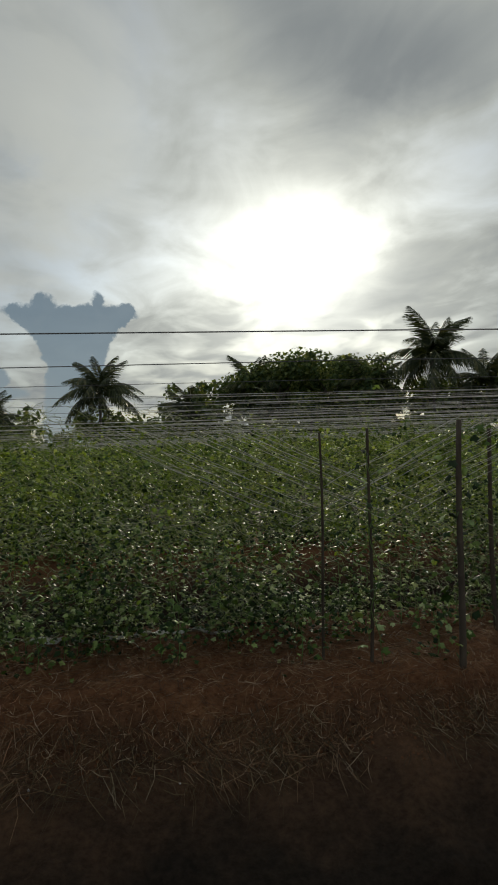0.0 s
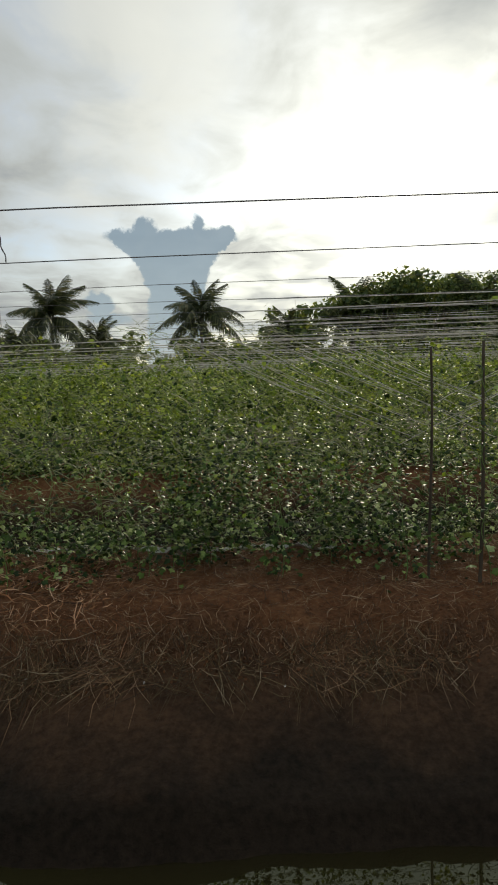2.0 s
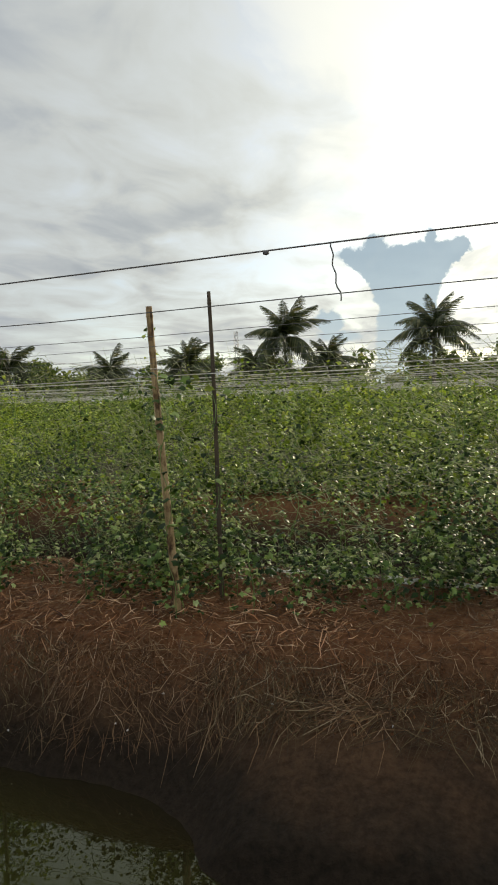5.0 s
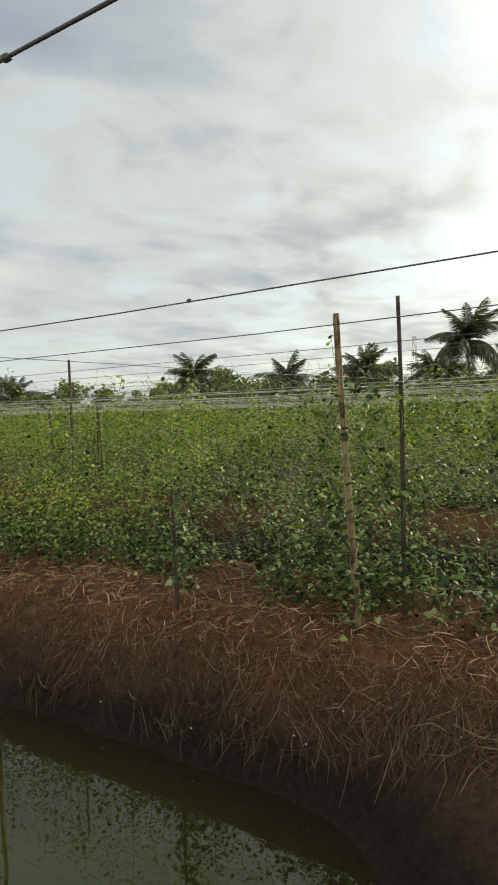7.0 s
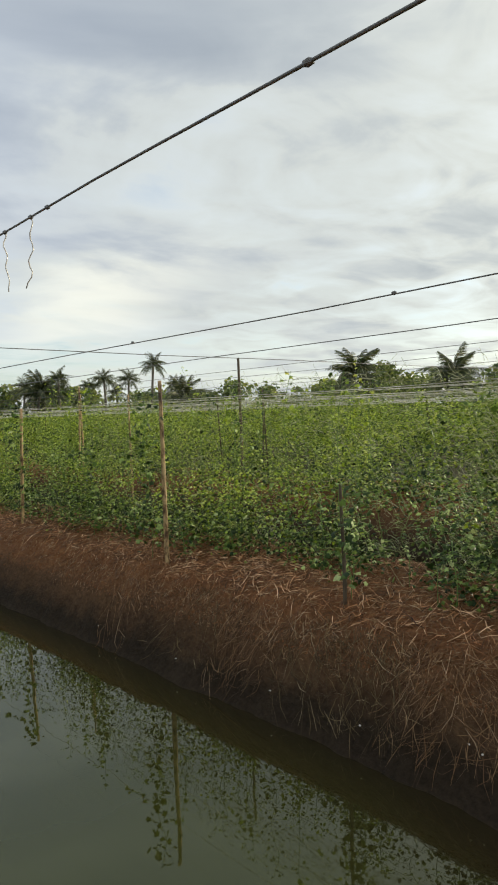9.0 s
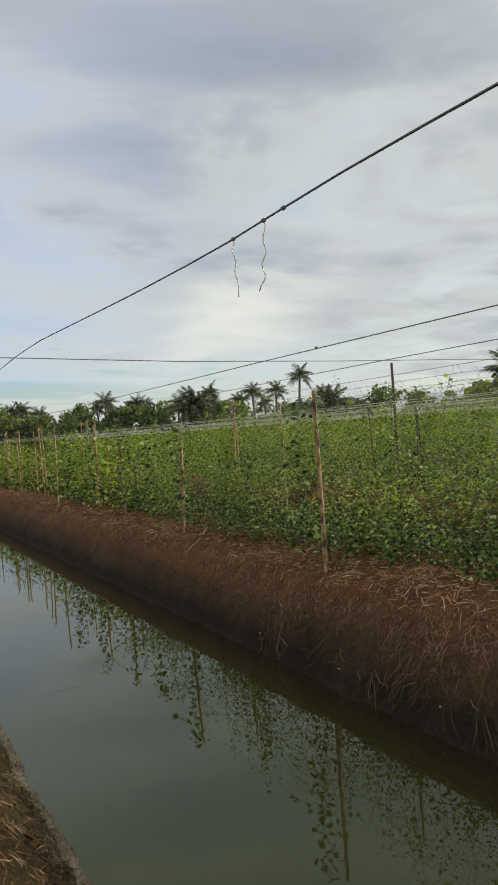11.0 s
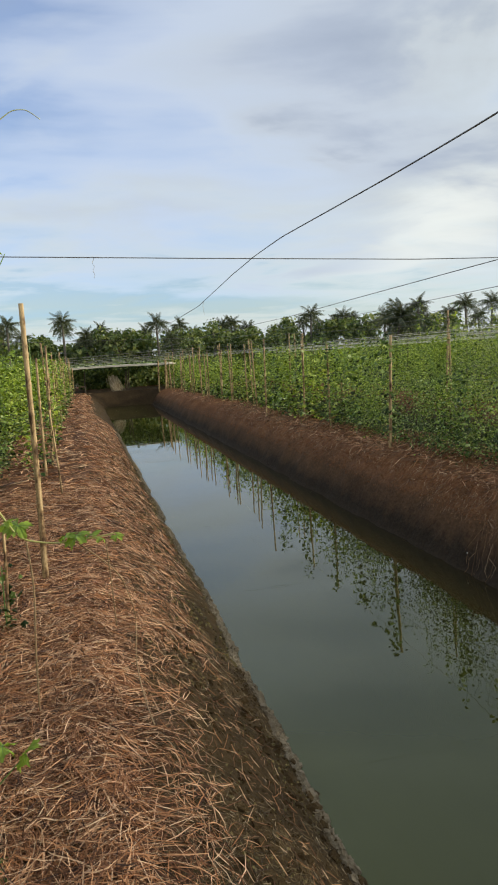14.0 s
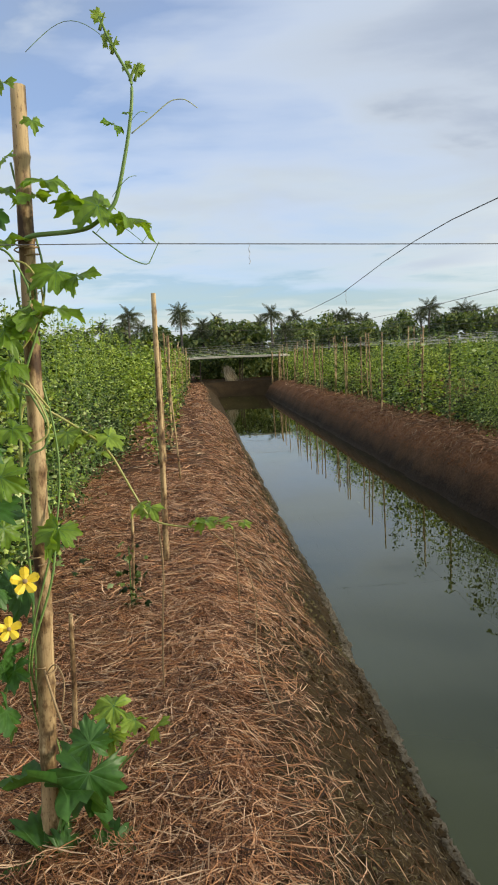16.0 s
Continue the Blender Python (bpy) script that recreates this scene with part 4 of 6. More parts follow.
# ---- trellised vines ----
def vine_row(y, x0, x1, per_m2, size, near, dens=None, top=1.72, spread=0.16, low=0.03, step=0.24, shoots=True, label="dense leafy gourd vines climbing a string trellis"):
    """A row of climbing plants: leaves round upright vines, painted paler at lit tops."""
    n = int((x1 - x0) * (top - low) * per_m2)
    lines = np.arange(x0, x1, step)
    li = rng.integers(0, len(lines), n)
    lean = rng.normal(0, 0.10, len(lines))
    jit = rng.uniform(-0.12, 0.12, len(lines))
    dep = rng.normal(0, spread * 0.6, len(lines))
    hgt = top * rng.uniform(0.90, 1.10, len(lines))
    u = rng.random(n)
    z = low + (hgt[li] - low) * u
    x = lines[li] + jit[li] + lean[li] * z + rng.normal(0, 0.08 if 9 < y < 12 else 0.12, n)
    yy = y + dep[li] + rng.normal(0, spread, n) * (1.25 - 0.5 * u) + 0.1 * np.sin(x * 0.8 + y)
    keep = fbm(x, z * 2.0 + y, 1.1, y) + 0.75 > rng.random(n) * 0.9
    if dens is not None:
        keep &= rng.random(n) < dens(x, z)
    x, yy, z, u = x[keep], yy[keep], z[keep], u[keep]
    m = len(x)
    P = np.stack([x, yy, z + ground_z(x, yy)], 1)
    tip = 0.42
    nrm = np.stack([rng.normal(0, 1, m) * tip, rng.normal(0, 1, m) * tip - 0.10 * np.sign(y - 2), np.abs(rng.normal(0.9, 0.3, m))], 1)
    s = size * rng.uniform(0.5, 1.3, m) * (1.15 - 0.35 * u) * (np.interp(x, [-10, -4], [0.72, 1.0]) if near else 1.0)
    V, F = scatter(LEAF_NEAR if near and y < 5.6 else LEAF_FAR if near else LEAF_TINY, P, nrm, s, rng.uniform(0, 6.28, m))
    # Fewer pale leaves east of x = -4.5: backlit darkness put into the colour.
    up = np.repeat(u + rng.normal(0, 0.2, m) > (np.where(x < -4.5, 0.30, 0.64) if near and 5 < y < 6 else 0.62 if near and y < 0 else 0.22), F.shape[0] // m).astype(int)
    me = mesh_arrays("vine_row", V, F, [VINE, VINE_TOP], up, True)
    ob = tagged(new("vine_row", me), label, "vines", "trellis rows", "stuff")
    # stems and the shoots that stand above the trellis
    SV, SF, base, tips = [], [], 0, []
    for k, xl in enumerate(lines):
        if not near and k % 2:
            continue
        tall = hgt[k] + (rng.uniform(0.06, 0.38) if shoots and rng.random() < (0.8 if near else 0.5) else 0.0)
        if dens is not None and rng.random() > float(dens(np.array([xl]), np.array([1.2]))[0]) + 0.15:
            continue
        t = np.linspace(0, 1, 6)
        px = xl + jit[k] + lean[k] * t * tall + 0.03 * np.sin(t * 5 + k) + (0.12 * rng.normal() * np.clip(t - 0.85, 0, 1) / 0.15)
        pv = np.stack([px, np.full(6, y + dep[k]) + 0.03 * np.cos(t * 6 + k), t * tall], 1)
        r = (0.004 if near else 0.006) * (1.1 - 0.5 * t)
        for dx, dy in ((1, 0), (-0.5, 0.87), (-0.5, -0.87)):
            SV.append(pv + np.stack([dx * r, dy * r, 0 * r], 1))
        for i in range(5):
            for a, b in ((0, 6), (6, 12), (12, 0)):
                SF.append((base + a + i, base + b + i, base + b + i + 1, base + a + i + 1))
        base += 18
        if near and tall > hgt[k]:
            q = np.linspace(0.78, 1.0, 14)
            lx, lz = np.interp(q, t, px), q * tall
            tips.append(np.stack([lx + rng.normal(0, 0.04, 14), np.full(14, y + dep[k]) + rng.normal(0, 0.04, 14), lz], 1))
    if tips:
        T = np.concatenate(tips)
        w = len(T)
        V, F = scatter(LEAF_NEAR, T, np.stack([rng.normal(0, 0.5, w), rng.normal(-0.2, 0.5, w), np.full(w, 0.8)], 1), 0.056 * rng.uniform(0.5, 1.3, w), rng.uniform(0, 6.28, w))
        tagged(new("vine_tips", mesh_arrays("vine_tips", V, F, VINE_TOP, smooth=True)), "pale young leaves on shoots above the trellis", "leaves", kind="stuff")
    if SV:
        st = tagged(new("vine_stems", mesh_arrays("vine_stems", np.concatenate(SV), np.array(SF), STEM)), "thin pale green climbing stems of the trellis row", "stems", kind="stuff")
    return ob


def clumps(x, seed):
    """Bushy feet of single plants with open ground between them."""
    return np.clip(0.75 + 0.8 * np.sin(x * 4.3 + 1.7 * np.sin(x * 1.3 + seed) + seed), 0.18, 1)


def front_dens(x, z):
    """Leafy feet of single plants; a closed curtain only further along the bed."""
    far = np.clip((-4.5 - x) / 3.5, 0, 1)
    top = 0.78 + 0.3 * np.sin(x * 2.3 + 1)
    foot = np.clip((top - z) / 0.2, 0, 1) * clumps(x, 1.0) * np.where((x > -2) & (z < 0.22), 0.3, 1.0) + 0.03 * (z > 1.5) + 0.16 * np.clip((x + 2.2) / 0.8, 0, 1)
    return far * np.interp(z, [0.65, 1.15], [1, 0.12]) + (1 - far) * foot


def second_dens(x, z):
    far = np.clip((-4.5 - x) / 3.5, 0, 1)
    top = 1.12 + 0.35 * np.sin(x * 1.7 + 3)
    foot = np.clip((top - z) / 0.25, 0, 1) * clumps(x, 4.0) + 0.05 + 0.12 * (z > 1.4) + 0.16 * np.clip((x + 2.2) / 0.8, 0, 1)
    return far * np.interp(z, [0.65, 1.2], [1, 0.2]) + (1 - far) * np.clip(foot, 0, 1)


def third_dens(x, z):
    return np.clip(1.2 + 0.35 * z + 0.8 * fbm(x, 1.5 * z, 0.8, 6.0), 0.4, 1)


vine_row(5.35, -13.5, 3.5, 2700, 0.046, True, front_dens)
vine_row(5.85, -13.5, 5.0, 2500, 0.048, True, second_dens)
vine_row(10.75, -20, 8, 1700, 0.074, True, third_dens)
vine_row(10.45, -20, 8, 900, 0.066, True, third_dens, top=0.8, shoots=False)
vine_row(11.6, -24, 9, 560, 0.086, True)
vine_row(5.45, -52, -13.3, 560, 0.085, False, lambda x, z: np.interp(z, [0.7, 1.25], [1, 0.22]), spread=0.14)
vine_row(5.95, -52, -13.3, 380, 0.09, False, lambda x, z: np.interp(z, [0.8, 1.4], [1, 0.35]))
vine_row(10.9, -40, -19, 420, 0.09, False)
for ry, d, s in ((16.6, 330, 0.095), (17.6, 220, 0.10), (22.5, 120, 0.14), (23.5, 70, 0.18), (28.5, 55, 0.21), (34.4, 42, 0.25), (40, 32, 0.28)):
    vine_row(ry, -44 if ry < 20 else -56, 8 + 0.35 * ry, d, s, False, low=0.2, spread=0.25)

vine_row(-1.45, -13, -2.7, 1200, 0.068, True, spread=0.11, top=1.86)
vine_row(-1.75, -13, -2.7, 500, 0.065, True, spread=0.14, top=1.9)
vine_row(-1.30, -12, -2.9, 900, 0.055, True, top=0.45, spread=0.13, shoots=False)
vine_row(-1.40, -40, -12.8, 700, 0.08, False, spread=0.14, top=1.82)
vine_row(-2.9, -40, -5, 260, 0.10, False, low=0.6)
vine_row(-4.6, -40, -8, 160, 0.12, False, low=0.7)
vine_row(-7.5, -44, -14, 100, 0.16, False, low=0.8)
vine_row(-0.50, -40, -8.8, 110, 0.075, False, spread=0.06, top=1.7, step=1.5, label="sparse gourd vines climbing single bamboo stakes")


def loose_stems(n, x0, x1, y0, y1, z0=0.15, z1=1.75):
    """Thin pale curling stems and dry tendrils hanging in the trellis."""
    P = np.stack([rng.uniform(x0, x1, n), rng.uniform(y0, y1, n), rng.uniform(z0, z1, n)], 1)
    a, cv = rng.uniform(0, 6.28, n), rng.normal(0, 1.6, n)
    L = rng.uniform(0.06, 0.22, n)
    rows = []
    q = P.copy()
    for i in range(5):
        rows.append(q.copy())
        q = q + np.stack([np.cos(a), 0.3 * np.sin(3 * a), np.sin(a)], 1) * (L / 4)[:, None]
        a = a + cv / 4
    rows = np.stack(rows, 1)
    w = np.array([0.4, 0, 1.0]) * 0.0017
    V = np.concatenate([rows - w, rows + w], 1)
    f = np.array([(i, i + 1, 6 + i, 5 + i) for i in range(4)])
    F = (f[None] + (np.arange(n) * 10)[:, None, None]).reshape(-1, 4)
    tagged(new("loose_stems", mesh_arrays("loose_stems", V.reshape(-1, 3), F, TENDRIL)), "thin pale curling stems and tendrils in the trellis", "stems", kind="stuff")


loose_stems(6500, -3.0, 3.5, 5.15, 5.75)
loose_stems(3400, -9, -2.5, 5.15, 5.8)
loose_stems(2400, -9, 5.5, 10.4, 11.0)
loose_stems(1500, -10, 3.5, 5.3, 6.0, 1.62, 1.92)


# ---- trellis netting ----
def netting(y, x0, x1, pitch, sgn, name="trellis_net"):
    """Slanting strings that sway a little, cut short to the length of their glints."""
    V, F = [], []
    k, sides = 12, 4
    q = np.linspace(0, 1, k)
    an = np.arange(sides) * 2 * np.pi / sides
    for x in np.arange(x0, x1, pitch):
        x += rng.normal(0, 0.02)
        run = rng.uniform(0.8, 1.9)
        drop = run * rng.uniform(0.42, 0.50)
        ph = rng.uniform(0, 6, 3)
        P = np.stack([x + sgn * run * q, y - 0.08 + rng.normal(0, 0.05) * q + 0.012 * np.sin(7 * q + ph[0]), 1.75 - drop * q + 0.010 * np.sin(5 * q + ph[1]) + 0.006 * np.sin(13 * q + ph[2])], 1)
        d = (P[-1] - P[0]) / np.linalg.norm(P[-1] - P[0])
        e1 = np.cross(d, (0, 1, 0))
        e2 = np.cross(d, e1)
        base = len(V)
        for p in P:
            V += [p + 0.0021 * (math.cos(t) * e1 + math.sin(t) * e2) for t in an]
        F += [(base + i * sides + j, base + i * sides + (j + 1) % sides, base + (i + 1) * sides + (j + 1) % sides, base + (i + 1) * sides + j) for i in range(k - 1) for j in range(sides)]
    ob = new(name, mesh_arrays(name, np.array(V), np.array(F), NYLON, smooth=True))
    tagged(ob, "slanting nylon trellis strings tied between wire and ground", "net", kind="stuff")


netting(5.12, -0.35, 1.0, 0.085, 1)
netting(5.12, 2.6, 3.9, 0.09, -1)


# ---- leaves on the front poles ----
def pole_vine(x, y, top, n, size=0.078, low=0.15, arm=None):
    th = empty("climbing_vine", (x, y, 0), "thin gourd vine with paired leaves climbing a pole", "vine", "pole vines")
    t = np.linspace(0, 1, 24)
    h = low + (top - low) * t
    pts = np.stack([0.035 * np.cos(t * 16), 0.035 * np.sin(t * 16) - 0.02, np.where(t == 0, 0.0, h)], 1)
    part("stem", tube(pts, 0.003, 5, mat=STEM, name="stem"), None, th)
    u = np.repeat(np.linspace(0, 1, n // 2), 2)[:n]
    n = len(u)
    sg = np.tile([1.0, -1.0], n)[:n]
    P = np.stack([sg * rng.uniform(0.04, 0.13, n), rng.normal(-0.03, 0.05, n), low + (top - low) * u + rng.normal(0, 0.02, n)], 1)
    if arm:
        m = 10
        s = np.linspace(0.1, 1, m)
        P = np.vstack([P, np.stack([arm[0] * s, arm[1] * s, arm[2] + 0.05 * np.sin(s * 6)], 1)])
        q = np.linspace(0, 1, 8)
        part("side_shoot", tube(np.stack([arm[0] * q, arm[1] * q, arm[2] + 0.02 * np.sin(q * 6)], 1), 0.0022, 4, mat=STEM, name="side_shoot"), None, th)
    k = len(P)
    V, F = scatter(LEAF_NEAR, P, np.stack([rng.normal(0, 0.5, k), rng.normal(-0.2, 0.5, k), np.full(k, 0.8)], 1), size * rng.uniform(0.6, 1.3, k), rng.uniform(0, 6.28, k))
    part("foliage", mesh_arrays("foliage", V, F, [VINE], smooth=True), None, th)


for x, y, tp, n, arm in ((-2.12, 4.65, 1.75, 70, (0.35, -0.1, 1.68)), (-1.95, 5.15, 1.8, 40, None), (-6.4, 4.62, 1.85, 95, (-0.5, -0.15, 1.15)), (-6.75, 6.35, 1.5, 30, None), (-10.04, 4.8, 1.8, 90, (-0.55, -0.2, 1.45)), (-3.7, 4.7, 0.95, 55, None),
                         (1.8, 4.7, 1.5, 30, None), (2.45, 4.72, 1.5, 40, (0.4, 0, 1.6)), (-13.2, 5.0, 1.8, 80, (0.5, -0.2, 1.5)), (-14.6, 4.85, 1.9, 80, None), (-16.6, 4.9, 1.8, 90, (0.4, -0.2, 1.4)), (-8.2, 4.95, 1.2, 60, (-0.6, -0.25, 1.1)), (-11.6, 4.9, 1.5, 70, (0.6, -0.2, 1.3))):
    pole_vine(x, y, tp, int(n * 1.15), arm=arm)
for k in range(32):
    x = -14.0 + 0.55 * k + rng.uniform(-0.12, 0.12)
    y = 5.3 + rng.normal(0, 0.12)
    tall = rng.uniform(1.45, 1.85) if rng.random() < 0.75 else rng.uniform(0.8, 1.3)
    pole_vine(x, y, tall, int(34 * tall), 0.048, 0.2, (rng.uniform(-0.5, 0.5), rng.normal(0, 0.1), tall - 0.1) if k % 3 == 0 else None)


def ground_plant(x, y, h, n, size=0.055, wide=0.10):
    th = empty("young_plant", (x, y, float(ground_z(x, y))), "low leafy green gourd seedling growing through straw", "plant", "young plants")
    P = np.stack([rng.normal(0, wide, n), rng.normal(0, wide, n), rng.uniform(0.02, h, n)], 1)
    V, F = scatter(LEAF_NEAR, P, np.stack([rng.normal(0, 0.5, n), rng.normal(-0.2, 0.5, n), np.full(n, 0.8)], 1), size * rng.uniform(0.6, 1.4, n), rng.uniform(0, 6.28, n))
    part("foliage", mesh_arrays("foliage", V, F, [VINE], smooth=True), None, th)
    t = np.linspace(0, 1, 6)
    part("stem", tube(np.stack([0.02 * np.sin(t * 5), 0 * t, h * t - 0.02], 1), 0.004, 5, mat=STEM, name="stem"), None, th)


for x, y, h, n in ((-2.10, 4.75, 0.25, 26), (-1.6, 4.9, 0.5, 40), (-3.9, 5.0, 0.6, 55), (-4.4, 5.2, 0.7, 60), (-5.6, 5.1, 0.5, 45), (-6.2, 4.9, 0.45, 40), (0.4, 5.0, 0.5, 45), (1.3, 4.95, 0.55, 45), (-0.6, 5.1, 0.4, 35), (-8.9, 5.1, 0.5, 45), (-10.2, 5.0, 0.3, 30), (2.3, 4.8, 0.4, 35), (-2.9, 5.0, 0.55, 50), (-7.4, 5.1, 0.4, 35)):
    ground_plant(x, y, h, int(1.6 * n))


# ---- palms and trees ----
def frond_mesh(length, droop, seed, pairs=32):
    r = np.random.default_rng(seed)
    t = np.linspace(0, 1, 14)
    X = length * (t - 0.18 * droop * t ** 2)
    Z = length * (0.42 * t - (0.42 + 0.42 * droop) * t ** 2)
    Y = 0.06 * length * np.sin(t * 2 + seed)
    C = np.stack([X, Y, Z], 1)
    V, F = [], []
    for i in range(13):
        w = 0.05 * (1 - t[i]) + 0.012
        w2 = 0.05 * (1 - t[i + 1]) + 0.012
        b = len(V)
        V += [C[i] + (0, w, 0), C[i] - (0, w, 0), C[i + 1] - (0, w2, 0), C[i + 1] + (0, w2, 0), C[i] + (0, 0, w), C[i + 1] + (0, 0, w2)]
        F += [(b, b + 1, b + 2, b + 3), (b, b + 3, b + 5, b + 4), (b + 1, b + 4, b + 5, b + 2)]
    for k in range(pairs):
        s = 0.14 + 0.86 * (k + 0.5) / pairs
        c = np.array([np.interp(s, t, C[:, j]) for j in range(3)])
        tang = np.array([np.interp(min(s + 0.05, 1), t, C[:, j]) for j in range(3)]) - c
        tang = tang / (np.linalg.norm(tang) + 1e-9)
        ll = length * 0.22 * (np.sin(np.pi * min(s * 0.9 + 0.12, 1)) ** 0.6) * r.uniform(0.8, 1.15) + 0.12
        for sg in (1, -1):
            d = tang * 0.55 + np.array([0, sg * 0.75, -0.55 - 0.4 * droop + r.normal(0, 0.18)])
            d /= np.linalg.norm(d)
            w = tang * 0.075
            m, e = c + d * ll * 0.55 + (0, 0, 0.03), c + d * ll - (0, 0, 0.25 * ll * droop + 0.05)
            b = len(V)
            V += [c - w * 0.5, c + w * 0.5, m + w * 0.6, m - w * 0.6, e + w * 0.1, e - w * 0.1]
            F += [(b, b + 1, b + 2, b + 3), (b + 3, b + 2, b + 4, b + 5)]
    return mesh_arrays("frond", np.array(V), np.array(F), PALM)


FRONDS = [[frond_mesh(3.6, d, 10 * i + j) for j in range(3)] for i, d in enumerate((0.6, 1.1))]
FAR_FRONDS = [[frond_mesh(3.6, d, 10 * i + j, 18) for j in range(3)] for i, d in enumerate((0.6, 1.1))]


def palm(x, y, top, size=1.0, seed=0):
    r = np.random.default_rng(seed)
    hub = max(top - 2.9 * size, 1.0)
    th = empty("coconut_palm", (x, y, -0.05), "coconut palm with feathery drooping fronds beyond the field", "palm", "coconut palms")
    t = np.linspace(0, 1, 12)
    bend = r.uniform(-0.6, 0.6, 2)
    pts = np.stack([bend[0] * t ** 2, bend[1] * t ** 2, hub * t], 1)
    rad = 0.17 - 0.06 * t
    rad[0] = 0.26
    rad[1::2] *= 1.07
    part("trunk", tube(pts, rad, 8, mat=BARK, name="trunk"), None, th)
    n = 25
    for k in range(n):
        ring = 0 if k < 6 else (1 if k < 13 else (2 if k < 20 else 3))
        az = k * 2.4 + r.uniform(-0.25, 0.25)
        pitch = (70, 42, 12, -24)[ring] + r.uniform(-12, 12)
        fr = part("frond", (FRONDS if size > 0.6 else FAR_FRONDS)[(0, 1, 1, 0)[ring]][int(r.integers(0, 3))], None, th)
        fr.matrix_basis = pose(float(pts[-1][0]), float(pts[-1][1]), hub, 0, 0, math.degrees(az)) @ pose(0, 0, 0, 0, -pitch, 0) @ Matrix.Scale(size * r.uniform(0.85, 1.12), 4)
    return th


PALMS = ((-3.3, 64.1, 10.4), (-15.9, 60.1, 10.2), (-12.6, 64.9, 7.2), (4.5, 66.0, 7.6), (-25.8, 58.7, 7.2), (-19.9, 63.1, 7.1), (25.3, 54.6, 12.5), (21.5, 58.6, 9.6), (30.6, 56.4, 9.5), (10.2, 62.0, 9.6),
         (-40.2, 52.8, 7.4), (-31.9, 55.9, 6.6), (-28.4, 64.4, 7.5), (-61.8, 48.2, 5.8), (-72.1, 35.4, 7.0))
PALMS_WEST = ((-71.0, 37.7, 7.3), (-68.4, 42.2, 7.1), (-70.3, 46.5, 7.3), (-62.2, 44.2, 8.5), (-65.3, 50.2, 6.3), (-79.7, 27.7, 7.3), (-81.9, 33.3, 7.0), (-78.1, 36.7, 6.7), (-83.8, 9.6, 7.5), (-86.1, 19.9, 7.1),
              (-79.6, 10.9, 5.3), (-84.2, 4.0, 5.9), (-88.7, 16.8, 5.8), (-84.0, -7.8, 8.1), (-84.4, -1.5, 8.2), (-86.4, 1.4, 5.8))
PALMS_FAR = []
for k in range(20):
    q = 0.5 + k + rng.uniform(-0.4, 0.4)
    PALMS_FAR.append((float(np.interp(q, [0, 5, 10, 15, 20], [-73, -82, -87, -88, -90])), float(np.interp(q, [0, 5, 10, 15, 20], [49, 34, 17, 2, -14])), float(rng.uniform(5.6, 7.4))))
for k, (px, py, pt) in enumerate(PALMS + PALMS_WEST + tuple(PALMS_FAR)):
    palm(px, py, pt, (1.4 if pt > 12 else 1.25 if pt > 9 else 1.0) if k < len(PALMS) else 0.54 if k < len(PALMS + PALMS_WEST) else 0.48, k + 1)


def leaf_blob(centres, radii, per, size, r):
    P, Nn = [], []
    for c, rad in zip(centres, radii):
        n = int(per * rad ** 2)
        d = r.normal(0, 1, (n, 3))
        d /= np.linalg.norm(d, axis=1)[:, None]
        P.append(c + d * rad * r.uniform(0.55, 1.08, (n, 1)) * (1, 1, 0.85))
        Nn.append(d + r.normal(0, 0.5, (n, 3)) + (0, 0, 0.4))
    P, Nn = np.concatenate(P), np.concatenate(Nn)
    return scatter(LEAF_TINY, P, Nn, size * r.uniform(0.5, 1.3, len(P)), r.uniform(0, 6.28, len(P)))


def tree(x, y, top, seed):
    r = np.random.default_rng(seed)
    th = empty("broadleaf_tree", (x, y, -0.05), "dark green broadleaf tree with an uneven crown", "tree", "field edge trees")
    h = top * 0.5
    t = np.linspace(0, 1, 7)
    part("trunk", tube(np.stack([0.2 * np.sin(t * 3 + seed), 0.1 * t, h * t], 1), 0.22 - 0.1 * t, 7, mat=BARK, name="trunk"), None, th)
    cs, rs = [], []
    for k in range(11):
        a = k * 2.4 + r.uniform(-0.4, 0.4)
        d = r.uniform(0.3, 1.0) * top * 0.33
        c = np.array([d * np.cos(a), d * np.sin(a), top * r.uniform(0.45, 0.86)])
        rad = top * r.uniform(0.10, 0.17)
        cs.append(c)
        rs.append(rad)
        if k < 6:
            q = np.linspace(0, 1, 5)[:, None]
            st = np.array([0.2 * np.sin(3 + seed), 0.1, h * 0.9])
            part("limb", tube(st * (1 - q) + c * q + (0, 0, 0.2) * np.sin(q * np.pi), np.linspace(0.09, 0.03, 5), 5, mat=BARK, name="limb"), None, th)
    V, F = leaf_blob(cs, rs, 150, 0.34, r)
    part("crown", mesh_arrays("crown", V, F, TREE), None, th)


